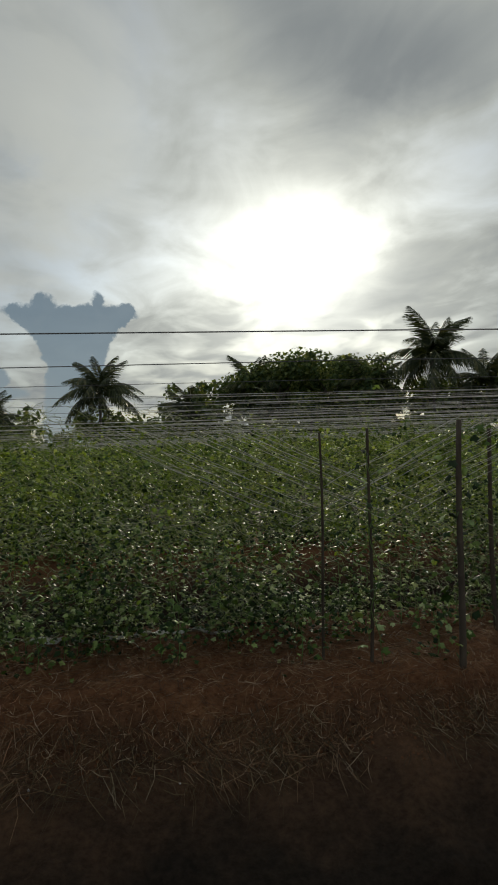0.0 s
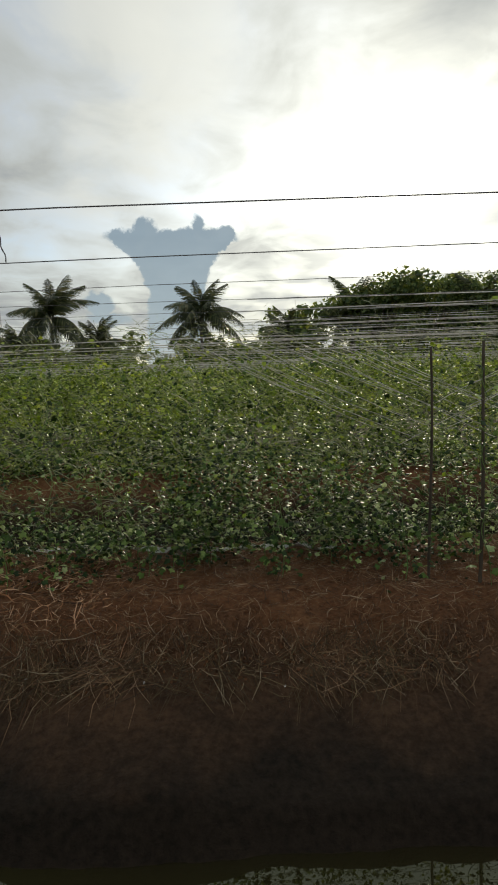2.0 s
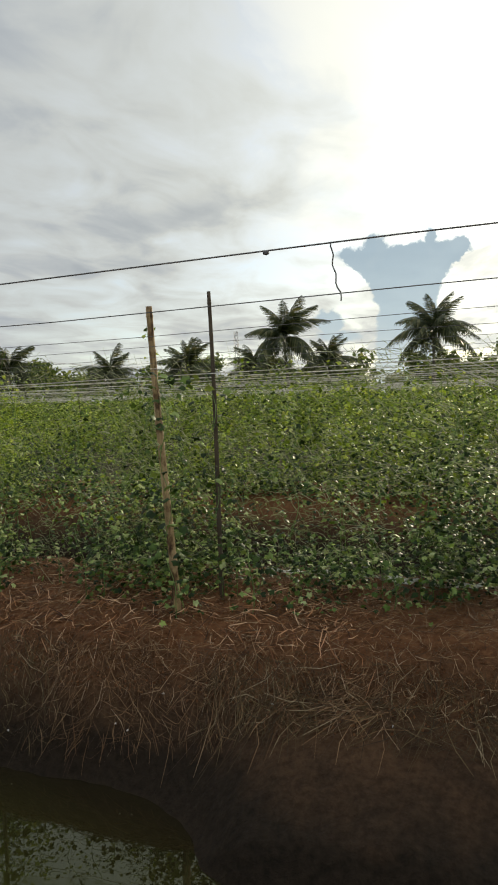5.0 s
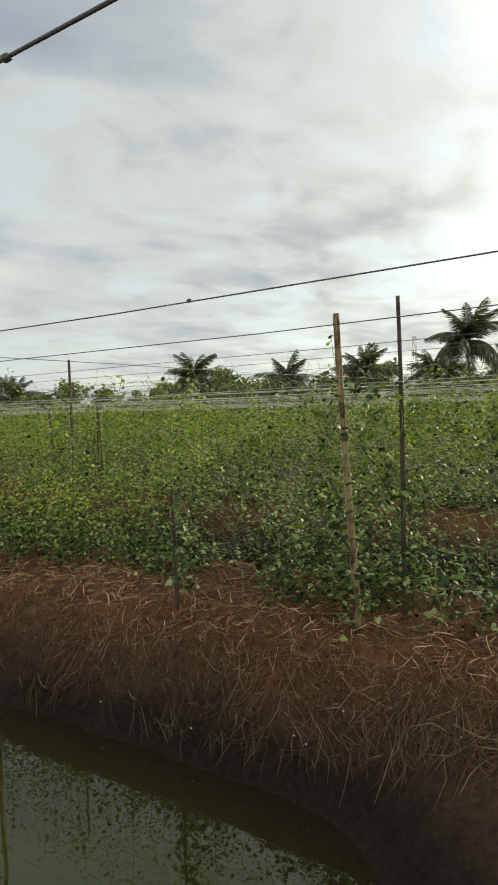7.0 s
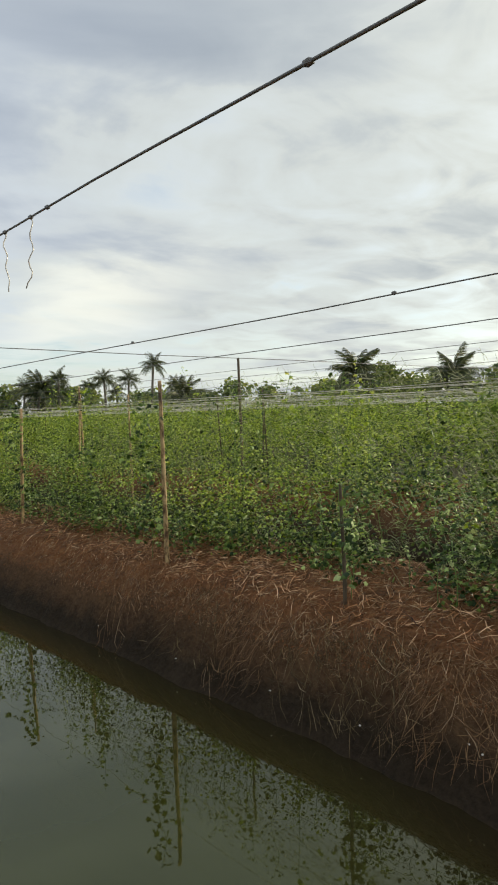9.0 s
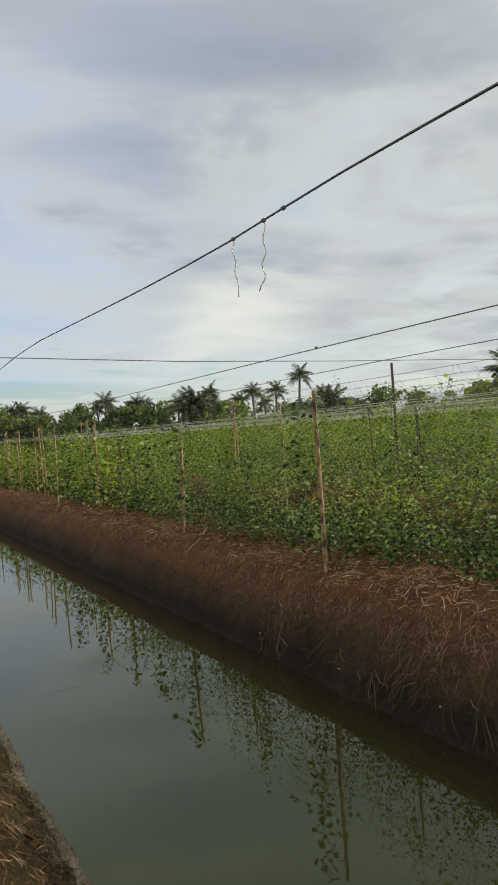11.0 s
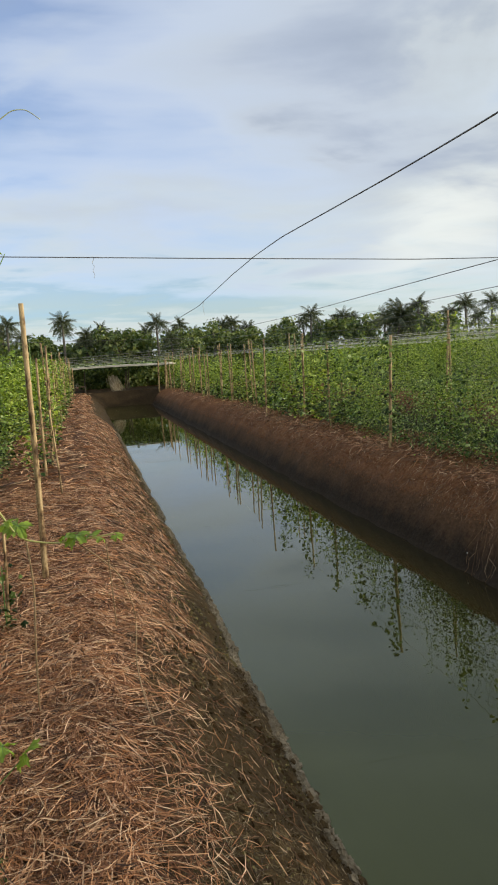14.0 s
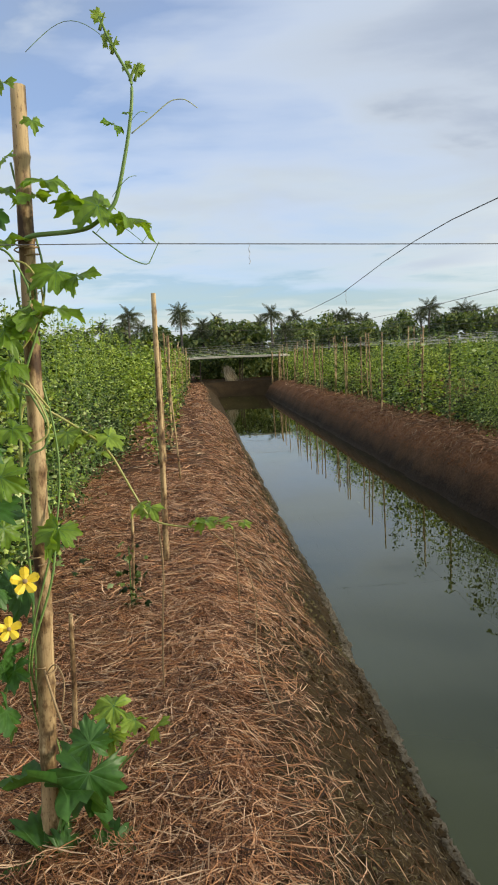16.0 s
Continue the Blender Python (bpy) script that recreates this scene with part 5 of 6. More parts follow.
for k, (tx, ty, tt) in enumerate(((14.3, 66.6, 10.2), (20.2, 65.1, 11.2), (16.8, 66.8, 10.0), (-36.7, 52.9, 6.1), (-26.2, 63.2, 6.5), (-44.8, 54.3, 5.0), (-79.8, 20.2, 5.1), (-80.9, 23.7, 5.3), (-80.9, 30.1, 5.7), (-77.2, 33.9, 5.6), (-74.9, 43.0, 5.7),
                                 (-66.1, 50.4, 4.8), (-84.3, 4.6, 6.1), (-80.8, 15.9, 6.3), (-79.3, 13.0, 5.6), (-82.8, 24.7, 5.7), (-25.0, 61.2, 6.0), (-11.3, 65.2, 5.0), (28.0, 60.0, 8.5), (-88.0, -6.0, 5.6), (-86.0, -12.0, 5.4),
                                 (13.2, 61.0, 11.0), (18.4, 60.5, 11.0), (10.8, 62.5, 9.4), (16.0, 61.0, 9.6), (21.8, 60.0, 10.0))):
    tree(tx, ty, tt, 100 + k)


def tree_belt(points, h0, h1, width, per, size, seed, name="tree_belt"):
    r = np.random.default_rng(seed)
    pts = np.array(points, float)
    seg = np.linalg.norm(np.diff(pts, axis=0), axis=1)
    s = np.concatenate([[0], np.cumsum(seg)])
    n = int(s[-1] / 0.8)
    q = np.sort(r.uniform(0, s[-1], n))
    cx, cy = np.interp(q, s, pts[:, 0]) + r.normal(0, width, n), np.interp(q, s, pts[:, 1]) + r.normal(0, width, n)
    h = np.clip(h0 + (h1 - h0) * (0.5 + 0.5 * fbm(q, 0 * q, 0.23, seed)) + r.normal(0, 0.3, n), 1.0, None)
    cs, rs = [], []
    for i in range(n):
        for _ in range(5):
            rad = r.uniform(0.6, 1.4)
            cs.append((cx[i] + r.normal(0, 0.6), cy[i] + r.normal(0, 0.6), max(h[i] * r.uniform(0.05, 1.0) - rad * 0.5, 0.4)))
            rs.append(rad)
    V, F = leaf_blob(np.array(cs), rs, per, size, r)
    tagged(new(name, mesh_arrays(name, V, F, TREE)), "dark continuous belt of bushes and trees behind the field", "trees", kind="stuff")


tree_belt(((36, 53), (22, 62), (9, 66), (5, 67)), 6.2, 8.2, 1.5, 95, 0.50, 1)
tree_belt(((36, 51), (22, 60), (9, 64), (-3, 66)), 2.6, 4.4, 1.0, 95, 0.50, 6)
tree_belt(((8, 68), (-15, 66), (-30, 62), (-48, 56)), 4.0, 5.6, 1.2, 58, 0.52, 2)
tree_belt(((-46, 57), (-62, 52), (-74, 45)), 3.4, 4.8, 1.5, 58, 0.52, 3)
tree_belt(((-72, 47), (-81, 32), (-86, 15), (-87, 0), (-88, -20), (-85, -40)), 4.6, 6.2, 1.5, 58, 0.52, 4)
tree_belt(((-70, 46), (-79, 32), (-84, 15), (-85, 0), (-86, -20)), 1.7, 2.8, 0.8, 70, 0.5, 8)
tree_belt(((-84, 36), (-93, 18), (-94, 0), (-94, -10)), 4.2, 5.4, 1.0, 58, 0.52, 7)
tree_belt(((-46, -10), (-46.5, 0), (-46, 9), (-47, 18)), 1.3, 1.8, 0.6, 80, 0.25, 5, "low_bushes")


# ---- far end of the canal ----
def end_works():
    for yb, zt in ((4.35, 1.62), (4.75, 1.66), (-0.35, 1.5)):
        pole((-38.6, yb, 0), (-38.6, yb + 0.05, zt), 0.045, BAMBOO, "stout bamboo post at the end of the canal", "bamboo_post", "end posts", "post")
    for x, z in ((-38.65, 1.40), (-39.4, 1.46)):
        n = 12
        ys = np.linspace(-2.5, 5.4, n)
        ob = new("bamboo_rail", tube(np.stack([np.full(n, x), ys, z + 0.02 * np.sin(ys)], 1), 0.032, 7, mat=PALE_BAMBOO, name="bamboo_rail"))
        tagged(ob, "long pale bamboo rail lashed across the canal end", "rail", "end rails")
    for k, (x, z, r) in enumerate(((-38.2, 1.56, 0.010), (-38.0, 1.64, 0.008), (-37.6, 1.72, 0.007), (-37.3, 1.80, 0.007), (-36.8, 1.90, 0.006), (-36.4, 2.02, 0.006))):
        ys = np.linspace(-3.5, 6.2, 16)
        wire(np.stack([np.full(16, x), ys, z + 0.015 * np.sin(ys * 0.8 + k) + 0.02 * (ys - 1)], 1), r, STRING, "pale slack string stretched across the canal end", "end_string", "end strings")
    P = np.stack([rng.normal(-40.6, 0.12, 260), rng.normal(1.9, 0.14, 260), rng.uniform(0.05, 0.95, 260)], 1)
    P[:, 1] += 0.25 * (0.9 - P[:, 2])
    d = np.stack([rng.normal(0, 0.2, 260), rng.normal(0.25, 0.25, 260), np.full(260, -1.0)], 1)
    d /= np.linalg.norm(d, axis=1)[:, None]
    L = 0.38
    side = np.cross(d, (1, 0, 0))
    V = np.stack([P - side * 0.012, P + side * 0.012, P + d * L + side * 0.006, P + d * L - side * 0.006], 1)
    V[:, :, 2] = np.maximum(V[:, :, 2], 0.0)
    F = np.arange(260 * 4).reshape(-1, 4)
    tagged(new("straw_bundle", mesh_arrays("straw_bundle", V.reshape(-1, 3), F, PALE_STRAW)), "pale loose bundle of straw standing on the bund", "straw bundle")


end_works()


def vine_canopy():
    """A low leafy roof over the bund, which keeps the ground under it dark."""
    n = 15000
    P = np.stack([rng.uniform(-49, -39.6, n), rng.uniform(-2.6, 5.6, n), 1.42 + rng.normal(0, 0.07, n)], 1)
    V, F = scatter(LEAF_TINY, P, np.stack([rng.normal(0, 0.4, n), rng.normal(0, 0.4, n), np.ones(n)], 1), 0.15 * rng.uniform(0.6, 1.3, n), rng.uniform(0, 6.28, n))
    tagged(new("vine_canopy", mesh_arrays("vine_canopy", V, F, VINE)), "low leafy vine roof over the end of the canal", "vines", kind="stuff")
    for k in range(12):
        x, y = -40.5 - 1.6 * (k % 3), -2.2 + 2.5 * (k // 3)
        pole((x, y, 0), (x, y + 0.05, 1.45), 0.03, DARK_WOOD, "dark stake holding up a low vine roof", "canopy_stake", "canopy stakes", "stake")


vine_canopy()


# ---- far mast ----
def mast():
    th = empty("radio_mast", (-105, 302.5, 0), "thin grey lattice radio mast far beyond the trees", "mast")
    for sx, sy in ((1, 1), (1, -1), (-1, 1), (-1, -1)):
        part("leg", tube([(sx * 1.6, sy * 1.6, 0), (sx * 0.6, sy * 0.6, 32.5)], 0.12, 5, mat=WIRE, name="leg"), None, th)
    for k in range(11):
        z0, z1 = 3.0 * k, min(3.0 * k + 3, 32.5)
        w0, w1 = 1.6 - z0 / 32.5, 1.6 - z1 / 32.5
        sgn = 1 if k % 2 else -1
        part("brace", tube([(sgn * w0, -w0, z0), (-sgn * w1, -w1, z1)], 0.08, 4, mat=WIRE, name="brace"), None, th)
        part("brace", tube([(sgn * w0, w0, z0), (-sgn * w1, w1, z1)], 0.08, 4, mat=WIRE, name="brace"), None, th)


mast()


# ---- gourd vines beside the path ----
_a = np.radians(np.linspace(-160, 160, 65))
_peaks = np.radians(np.array([0, 50, -50, 100, -100, 142, -142]))
_gap = np.min(np.abs(_a[:, None] - _peaks[None]), 1) / radians(25)
_lobe = (0.66 + 0.34 * np.clip(1 - _gap, 0, 1) ** 0.6) * (1.0 - 0.10 * np.abs(_a)) + 0.065 * np.where(np.arange(65) % 4 < 2, 1, -1)
_lobe += 0.03 * np.sin(np.arange(65) * 2.1) * np.sin(np.arange(65) * 0.37)
_lobe[0] = _lobe[-1] = 0.22


def gourd_leaf(size, cup=0.2, seed=0):
    """A lobed, toothed leaf with pale raised veins, its stalk end at the origin."""
    r = np.random.default_rng(seed)
    ph, am = r.uniform(0, 6), r.uniform(0.05, 0.13)

    def at(a, q, s):
        x, y = math.sin(a) * q, math.cos(a) * q + 0.30
        g = float(np.min(np.abs(a - _peaks))) / radians(25)
        return (x, y, -cup * (x * x + (y - 0.3) ** 2) + am * math.sin(a * 4 + ph) * s * s + 0.07 * s * min(g, 1.0) - 0.10 * max(s - 0.6, 0) + 0.05 * s * math.sin(12 * x + ph) * math.cos(10 * y + 2 * ph) + 0.06 * max(s - 0.6, 0) * math.sin(23 * a + 3 * ph))

    V, F = [(0, 0.30, 0.0)], []
    n = len(_a)
    for s in (0.33, 0.66, 1.0):
        V += [at(a, l * s * 0.64, s) for a, l in zip(_a, _lobe * (1 if s == 1.0 else 0.96))]
    for i in range(n - 1):
        F += [(0, 2 + i, 1 + i)]
        for b in (1, 1 + n):
            F += [(b + i, b + i + 1, b + n + i + 1), (b + i, b + n + i + 1, b + n + i)]
    k = len(F)
    for p in _peaks:
        b = len(V)
        for s, w in ((0.0, 0.007), (0.35, 0.005), (0.7, 0.0035), (0.92, 0.0015)):
            c = np.array(at(p, s * 0.62 * (1.0 - 0.10 * abs(p)), s)) + (0, 0, 0.012)
            o = np.array((math.cos(p), -math.sin(p), 0)) * w
            V += [tuple(c - o), tuple(c + o)]
        for i in range(0, 6, 2):
            F += [(b + i, b + i + 1, b + i + 3), (b + i, b + i + 3, b + i + 2)]
    idx = np.zeros(len(F), int)
    idx[k:] = 1
    return mesh_arrays("leaf", np.array(V) * size, np.array(F), [BIG_LEAF, VEIN], idx, smooth=True)


def add_leaves(parent, x, items, mat=None, seed=0, face=(0.5, 0.45, 0.6), droop=0.35):
    r = np.random.default_rng(seed)
    for k, (y, z, d) in enumerate(items):
        me = gourd_leaf(d * 1.15, r.uniform(0.15, 0.5), seed * 50 + k)
        if mat:
            me.materials[0] = mat
        ob = part("leaf", me, None, parent)
        n = Vector((face[0] + r.normal(0, 0.35), face[1] + r.normal(0, 0.35), face[2] + r.normal(0, 0.25))).normalized()
        tipdir = Vector((r.normal(0, 0.6), r.normal(0, 0.8), -droop + r.normal(0, 0.4)))
        u = (tipdir - n * tipdir.dot(n)).normalized()
        m = Matrix((u.cross(n), u, n)).transposed().to_4x4()
        c = Vector((x + r.normal(0, 0.03), y, z)) - Vector(parent.location)
        ob.matrix_basis = Matrix.Translation(c) @ m @ Matrix.Translation((0, -0.3 * d, 0))


def curve_part(name, parent, pts, r, mat, sides=6, steps=5):
    P = np.array(pts, float)
    s = np.linspace(0, len(P) - 1, (len(P) - 1) * steps + 1)
    Q = np.stack([np.interp(s, np.arange(len(P)), P[:, j]) for j in range(3)], 1)
    for _ in range(3):
        Q[1:-1] = 0.25 * Q[:-2] + 0.5 * Q[1:-1] + 0.25 * Q[2:]
    rad = np.interp(s, [0, len(P) - 1], r if isinstance(r, tuple) else (r, r))
    return part(name, tube(Q - np.array(parent.location), rad, sides, mat=mat, name=name), None, parent)


def tendril(parent, x, y, z, dx, dy, dz, turns=0.6):
    t = np.linspace(0, 1, 14)
    pts = np.stack([x + dx * t + 0.012 * np.sin(t * 9 * turns), y + dy * t + 0.3 * dz * np.sin(t * 3.1), z + dz * t + 0.3 * abs(dy) * np.sin(t * 3.1)], 1)
    part("tendril", tube(pts - np.array(parent.location), 0.0009, 4, mat=STEM, name="tendril"), None, parent)


def flower(parent, x, y, z, d, seed):
    bm = bmesh.new()
    for k in range(5):
        a0 = k * 2 * math.pi / 5 + 0.3
        rows = []
        for s, w in ((0.08, 0.10), (0.45, 0.30), (0.8, 0.34), (1.0, 0.14)):
            for g in (-1, 0, 1):
                q = Vector((s * math.cos(a0) - g * w * math.sin(a0), s * math.sin(a0) + g * w * math.cos(a0), 0.25 * s * s - 0.10 * abs(g) + 0.03 * math.sin(7 * s + k)))
                rows.append(bm.verts.new(q * d * 0.5))
        for i in range(3):
            for g in range(2):
                bm.faces.new((rows[i * 3 + g], rows[i * 3 + g + 1], rows[i * 3 + g + 4], rows[i * 3 + g + 3]))
    fl = part("flower", bm, PETAL, parent, "open yellow five-petalled gourd flower")
    fl.matrix_basis = Matrix.Translation(Vector((x, y, z)) - Vector(parent.location)) @ Vector((0.85, 0.25, 0.45)).to_track_quat("Z", "Y").to_matrix().to_4x4()
    eye = bmesh.new()
    bmesh.ops.create_icosphere(eye, subdivisions=2, radius=d * 0.09)
    st = part("stamen", eye, DRY_STEM, fl)
    st.location = (0, 0, d * 0.04)


def pole_gourd():
    th = empty("gourd_vine", (-2.36, -0.42, 0), "bright green gourd vine with yellow flowers climbing a bamboo pole", "vine")
    t = np.linspace(0, 1, 60)
    h = 2.12 * t
    ax, ay = -2.42 + 0.02 * t, -0.43 + 0.095 * t
    pts = np.stack([ax + 0.042 * np.cos(t * 17), ay + 0.042 * np.sin(t * 17), h], 1)
    part("main_stem", tube(pts - np.array(th.location), 0.0042 - 0.001 * t, 6, mat=STEM, name="main_stem"), None, th)
    pts2 = np.stack([ax + 0.05 * np.cos(t * 9 + 2), ay + 0.055 * np.sin(t * 9 + 2), h * 0.86], 1)
    part("side_stem", tube(pts2 - np.array(th.location), 0.003, 6, mat=STEM, name="side_stem"), None, th)
    curve_part("branch", th, ((-2.36, -0.34, 1.90), (-2.33, -0.31, 1.905), (-2.33, -0.218, 1.909), (-2.33, -0.155, 1.918), (-2.33, -0.085, 1.975), (-2.33, -0.063, 2.043), (-2.33, -0.034, 2.161), (-2.33, -0.019, 2.248), (-2.33, -0.016, 2.306), (-2.33, -0.045, 2.356), (-2.33, -0.074, 2.414), (-2.33, -0.091, 2.463)), (0.0075, 0.0035), STEM)
    add_leaves(th, -2.33, ((-0.286, 2.199, 0.05), (-0.267, 2.041, 0.12), (-0.286, 2.004, 0.10), (-0.207, 1.984, 0.10), (-0.125, 1.975, 0.125), (-0.058, 1.946, 0.115), (-0.259, 1.81, 0.12), (-0.203, 1.797, 0.10), (-0.268, 1.704, 0.13), (-0.328, 1.686, 0.10), (-0.371, 2.109, 0.055), (-0.38, 2.036, 0.08), (-0.388, 1.887, 0.085), (-0.357, 2.30, 0.06)), YOUNG_LEAF, 1, (0.25, 0.15, 0.8), 0.5)
    add_leaves(th, -2.36, ((-0.417, 1.652, 0.11), (-0.364, 1.642, 0.095), (-0.409, 1.564, 0.10), (-0.437, 1.469, 0.11), (-0.43, 1.37, 0.09), (-0.461, 1.239, 0.11), (-0.469, 1.088, 0.09), (-0.316, 1.069, 0.11), (-0.342, 1.029, 0.09), (-0.5, 1.9, 0.1)), YOUNG_LEAF, 2, (0.35, 0.2, 0.75), 0.5)
    add_leaves(th, -2.36, ((-0.504, 0.684, 0.12), (-0.519, 0.517, 0.12), (-0.478, 0.643, 0.10), (-0.52, 0.9, 0.12), (-0.51, 1.75, 0.12), (-0.49, 1.33, 0.11), (-0.50, 1.15, 0.12)), OLD_LEAF, 14, (0.3, 0.2, 0.8), 0.5)
    add_leaves(th, -2.32, ((-0.372, 0.268, 0.30), (-0.275, 0.310, 0.20), (-0.45, 0.045, 0.26), (-0.38, 0.02, 0.18), (-0.24, 0.02, 0.13), (-0.263, 0.416, 0.11)), OLD_LEAF, 3, (0.55, 0.15, 0.75))
    back = [(float(rng.uniform(-0.74, -0.47)), float(rng.uniform(0.35, 2.05)), float(rng.uniform(0.08, 0.15))) for _ in range(34)]
    add_leaves(th, -2.48, back, OLD_LEAF, 12)
    add_leaves(th, -2.33, ((-0.075, 2.19, 0.055), (-0.03, 2.197, 0.025)), seed=4, face=(0.3, 0.0, 0.9))
    young = ((-0.008, 2.335, 0.035), (0.0, 2.35, 0.03), (-0.03, 2.345, 0.03), (-0.075, 2.40, 0.03), (-0.06, 2.405, 0.03), (-0.085, 2.44, 0.03), (-0.095, 2.475, 0.035))
    add_leaves(th, -2.33, young, VINE_TOP, 5, (0.8, 0, 0.3), -0.9)
    for k in range(4):
        y0, z0 = ((-0.016, 2.32), (-0.004, 2.32), (-0.06, 2.39), (-0.088, 2.45))[k]
        curve_part("bud", th, ((-2.33, y0 - 0.005, z0 - 0.02), (-2.33, y0 + 0.004, z0 + 0.005), (-2.325, y0 + 0.012, z0 + 0.022)), (0.005, 0.0015), VINE_TOP, 5, 3)
    tendril(th, -2.33, -0.03, 2.19, 0.0, 0.05, 0.03)
    tendril(th, -2.33, -0.09, 2.0, 0.02, 0.07, 0.05)
    tendril(th, -2.33, -0.14, 1.905, 0.02, 0.13, -0.035)
    tendril(th, -2.33, -0.02, 1.87, 0.0, 0.025, 0.06)
    tendril(th, -2.33, -0.05, 2.38, 0.02, -0.24, -0.01)
    curve_part("tendril", th, [(-2.33, y, z) for y, z in ((-0.026, 2.165), (0.029, 2.205), (0.055, 2.226), (0.087, 2.250), (0.124, 2.253), (0.158, 2.228))], (0.0018, 0.0012), TENDRIL, 5)
    curve_part("tendril", th, [(-2.33, y, z) for y, z in ((-0.15, 1.91), (-0.11, 1.875), (-0.056, 1.833), (-0.003, 1.811), (0.013, 1.843), (0.031, 1.875))], (0.0022, 0.0012), STEM, 5)
    flower(th, -2.28, -0.405, 0.939, 0.082, 1)
    flower(th, -2.28, -0.462, 0.80, 0.072, 2)
    curve_part("tie", th, ((-2.385, -0.40, 0.62), (-2.37, -0.375, 0.52), (-2.36, -0.345, 0.42)), 0.004, DRY_STEM, 5, 3)
    curve_part("tie", th, ((-2.385, -0.40, 0.60), (-2.36, -0.36, 0.66), (-2.35, -0.33, 0.60), (-2.35, -0.35, 0.5)), 0.0022, DRY_STEM, 5, 4)
    for k in range(7):
        z0, ph = 1.22 + 0.075 * k, 1.3 * k
        curve_part("loose_stem", th, [(-2.35 + 0.02 * math.sin(ph), -0.36 - 0.05 * math.cos(ph + 1.1 * i) + 0.02 * math.sin(2.3 * ph), z0 + 0.055 * i + 0.03 * math.sin(ph + 2.1 * i)) for i in range(6)], 0.0032, RUNNER_STEM if k % 2 else STEM, 5, 4)
    for z in (0.95, 0.60, 1.86, 1.88):
        q = np.linspace(0, 6.6, 18)
        yc = -0.43 + 0.041 * z
        part("tie", tube(np.stack([-2.418 + 0.033 * np.cos(q), yc + 0.033 * np.sin(q), z + 0.004 * q], 1) - np.array(th.location), 0.0025, 4, mat=DRY_STEM, name="tie"), None, th)


pole_gourd()


def seedling():
    th = empty("gourd_seedling", (-2.62, -0.30, 0), "low green gourd shoot with yellowing leaves beside the pole", "plant")
    add_leaves(th, -2.55, ((-0.214, 0.418, 0.11), (-0.151, 0.352, 0.10), (-0.085, 0.309, 0.09), (-0.248, 0.37, 0.10), (-0.272, 0.301, 0.11), (-0.23, 0.30, 0.10)), VINE_TOP, 7, (0.15, 0.1, 0.95), 0.6)
    for y, z in ((-0.214, 0.40), (-0.151, 0.34), (-0.085, 0.30), (-0.27, 0.29)):
        curve_part("stalk", th, ((-2.6, -0.33, 0.0), (-2.58, 0.5 * (y - 0.33), 0.6 * z), (-2.55, y, z)), (0.004, 0.002), STEM, 5, 3)


seedling()


def runner():
    th = empty("vine_runner", (-3.3, -0.62, 0), "pale yellow-green vine runner reaching across the straw path", "vine")
    curve_part("runner_stem", th, ((-3.3, -0.66, 1.0), (-3.3, -0.64, 1.42), (-3.3, -0.49, 1.334), (-3.3, -0.286, 1.188), (-3.3, -0.181, 0.958), (-3.3, -0.114, 0.84), (-3.3, 0.032, 0.805), (-3.3, 0.183, 0.813), (-3.3, 0.289, 0.822)), (0.007, 0.003), RUNNER_STEM)
    curve_part("root_stem", th, ((-3.3, -0.66, 1.05), (-3.32, -0.66, 0.5), (-3.3, -0.68, 0.0)), 0.006, STEM, 6, 4)
    curve_part("trailing_stem", th, ((-3.3, -0.09, 0.83), (-3.32, -0.078, 0.62), (-3.36, -0.105, 0.32), (-3.4, -0.12, 0.01)), 0.004, DRY_STEM)
    curve_part("trailing_stem", th, ((-3.3, 0.24, 0.80), (-3.34, 0.25, 0.59), (-3.4, 0.256, 0.36)), 0.0025, DRY_STEM)
    curve_part("trailing_stem", th, ((-3.3, 0.12, 0.80), (-3.6, 0.30, 0.55), (-3.8, 0.37, 0.25), (-3.7, 0.34, 0.04), (-3.3, 0.35, 0.03), (-3.07, 0.37, 0.03)), 0.0028, DRY_STEM)
    add_leaves(th, -3.3, ((-0.383, 1.238, 0.13), (-0.278, 1.232, 0.11), (-0.449, 1.259, 0.13), (-0.35, 1.15, 0.10), (-0.119, 0.90, 0.11), (-0.16, 0.93, 0.09)), VINE_TOP, 8, (0.15, 0.1, 0.95))
    add_leaves(th, -3.3, ((0.121, 0.838, 0.10), (0.16, 0.82, 0.09), (0.285, 0.83, 0.05), (0.22, 0.80, 0.06), (0.07, 0.83, 0.08)), VINE_TOP, 9, (0.1, 0.1, 1.0))


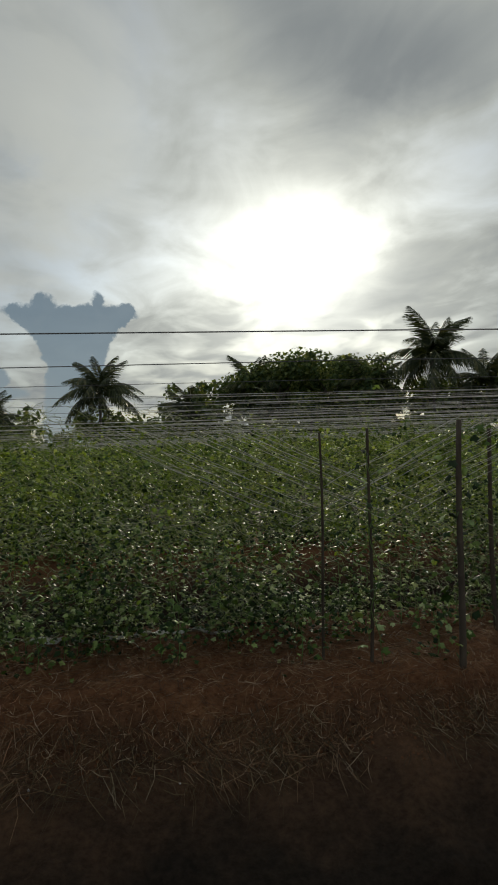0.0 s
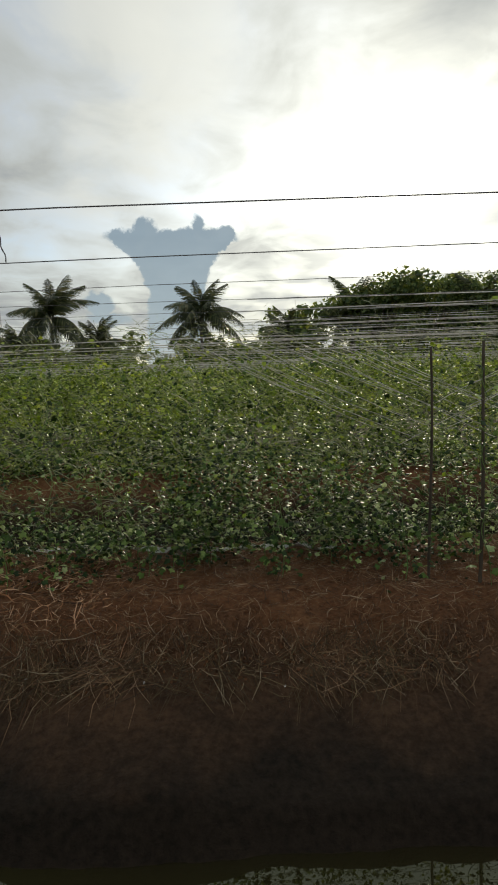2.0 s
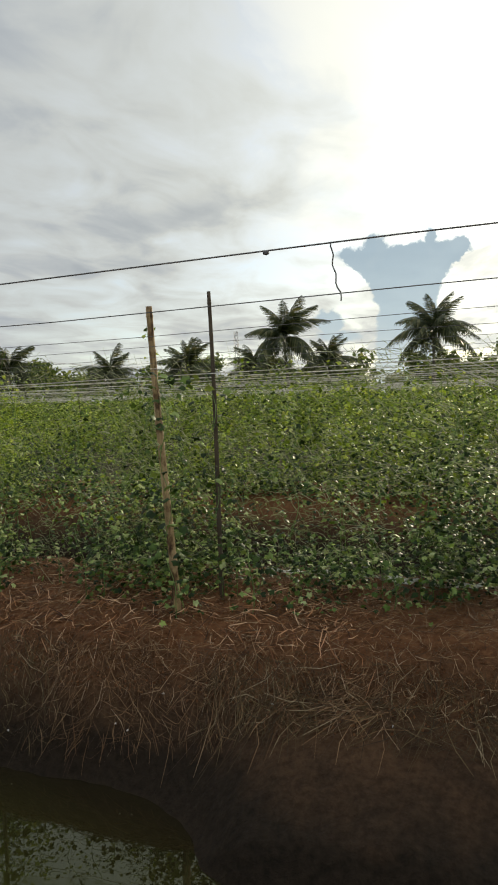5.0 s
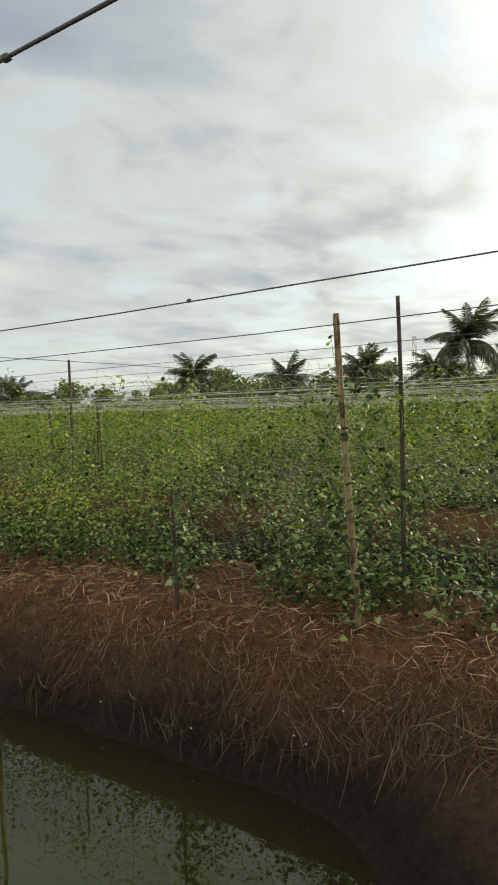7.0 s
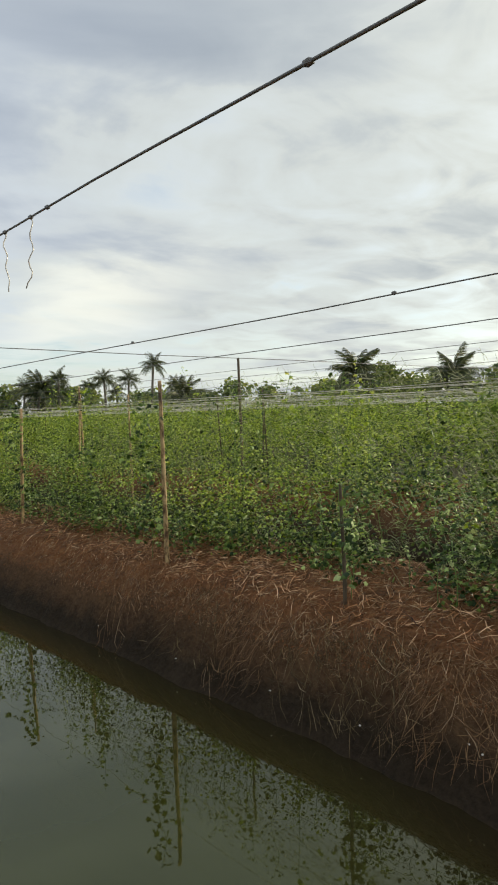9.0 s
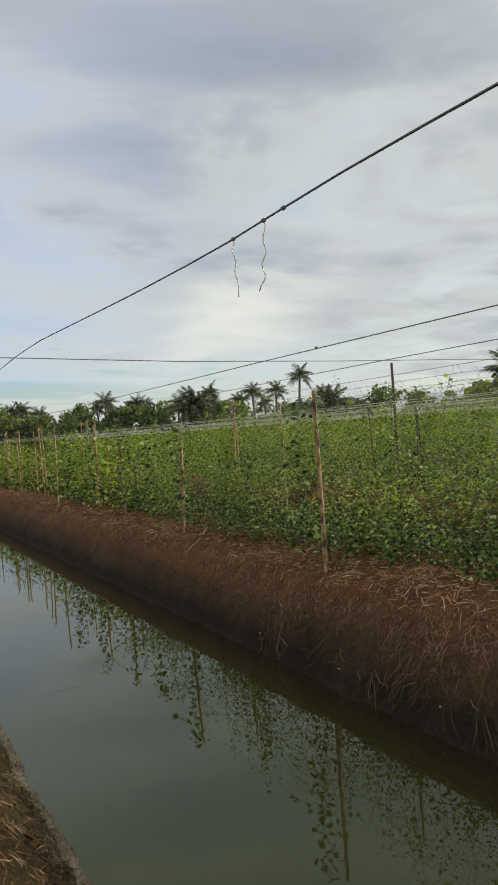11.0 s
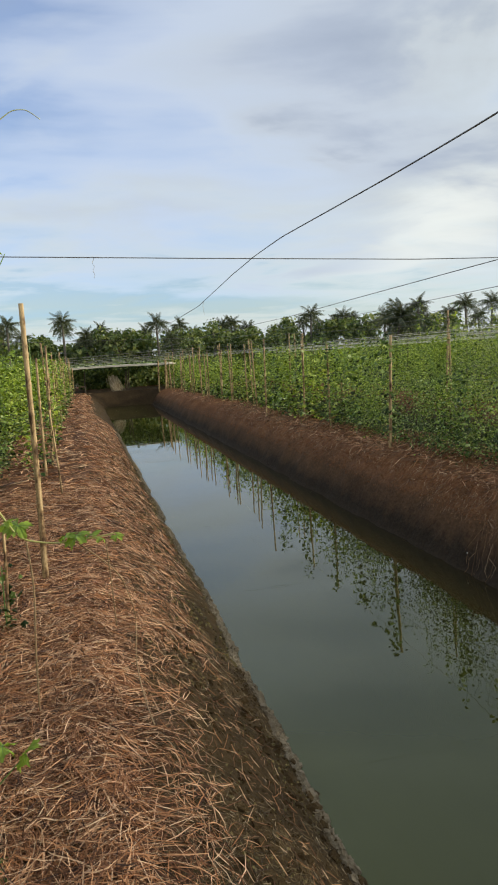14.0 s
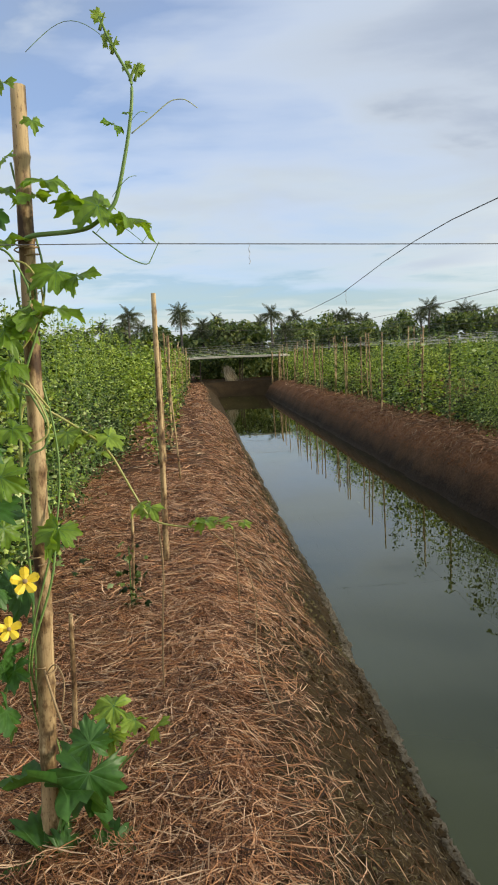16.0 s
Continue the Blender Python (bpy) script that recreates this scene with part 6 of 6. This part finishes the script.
runner()
pole((-4.43, -0.351, 0), (-4.43, -0.326, 0.68), 0.010, BAMBOO, "short thin stick in the straw beside a seedling", "plant_stick", "plant sticks", "stick")
pole((-3.03, -0.474, 0), (-3.03, -0.436, 0.555), 0.011, BAMBOO, "short cut bamboo stick in the straw", "plant_stick", "plant sticks", "stick")
ground_plant(-4.43, -0.36, 0.42, 46, 0.05, 0.045)
pole((-8.91, -0.17, 0), (-8.95, -0.22, 1.05), 0.012, BAMBOO, "short thin stick in the straw beside a seedling", "plant_stick", "plant sticks", "stick")


# Narrow uneven white band running along the far bed.
def white_strip():
    n = 46
    xs = np.linspace(-1.8, 0.9, n)
    yc = 5.86 - 0.085 * (xs + 1) + 0.03 * np.sin(xs * 5)
    V, F = [], []
    for i, x in enumerate(xs):
        for j, o in enumerate((-0.030, -0.010, 0.010, 0.030)):
            yy = yc[i] + o + 0.012 * math.sin(x * 21 + j)
            V.append((x, yy, float(ground_z(x, yy)) + 0.045 + 0.018 * math.sin(x * 13 + j * 1.9) + 0.012 * math.sin(x * 37 + j)))
    for i in range(n - 1):
        for j in range(3):
            a = i * 4 + j
            F.append((a, a + 4, a + 5, a + 1))
    ob = new("white_strip", mesh_arrays("white_strip", np.array(V), np.array(F), SMOOTH_WHITE, smooth=True))
    tagged(ob, "crumpled white strip lying on the straw bed", "plastic strip")


white_strip()


def snail_shell(x, y, k):
    bm = bmesh.new()
    bmesh.ops.create_uvsphere(bm, u_segments=10, v_segments=7, radius=0.007)
    for v in bm.verts:
        v.co.z *= 0.75
        v.co.x *= 1.25
        v.co += v.co.normalized() * 0.001 * math.sin(6 * math.atan2(v.co.y, v.co.x) + 20 * v.co.z)
    ob = part("snail_shell", bm, SMOOTH_WHITE)
    ob.location = (x, y, max(float(ground_z(x, y)), WATER_Z) + 0.006)
    ob.rotation_euler = (0.3 * k, 0.2, k)
    tagged(ob, "small white snail shell on the canal mud", "shell", "shells")


for k, (x, y) in enumerate(((-4.0, 4.03), (-2.3, 4.08), (-2.0, 4.2), (-1.25, 4.18), (-2.2, 4.06), (-0.5, 4.05), (-3.1, 4.02), (-5.2, 4.0), (0.35, 4.07), (-6.6, 4.02))):
    snail_shell(x, y, k)
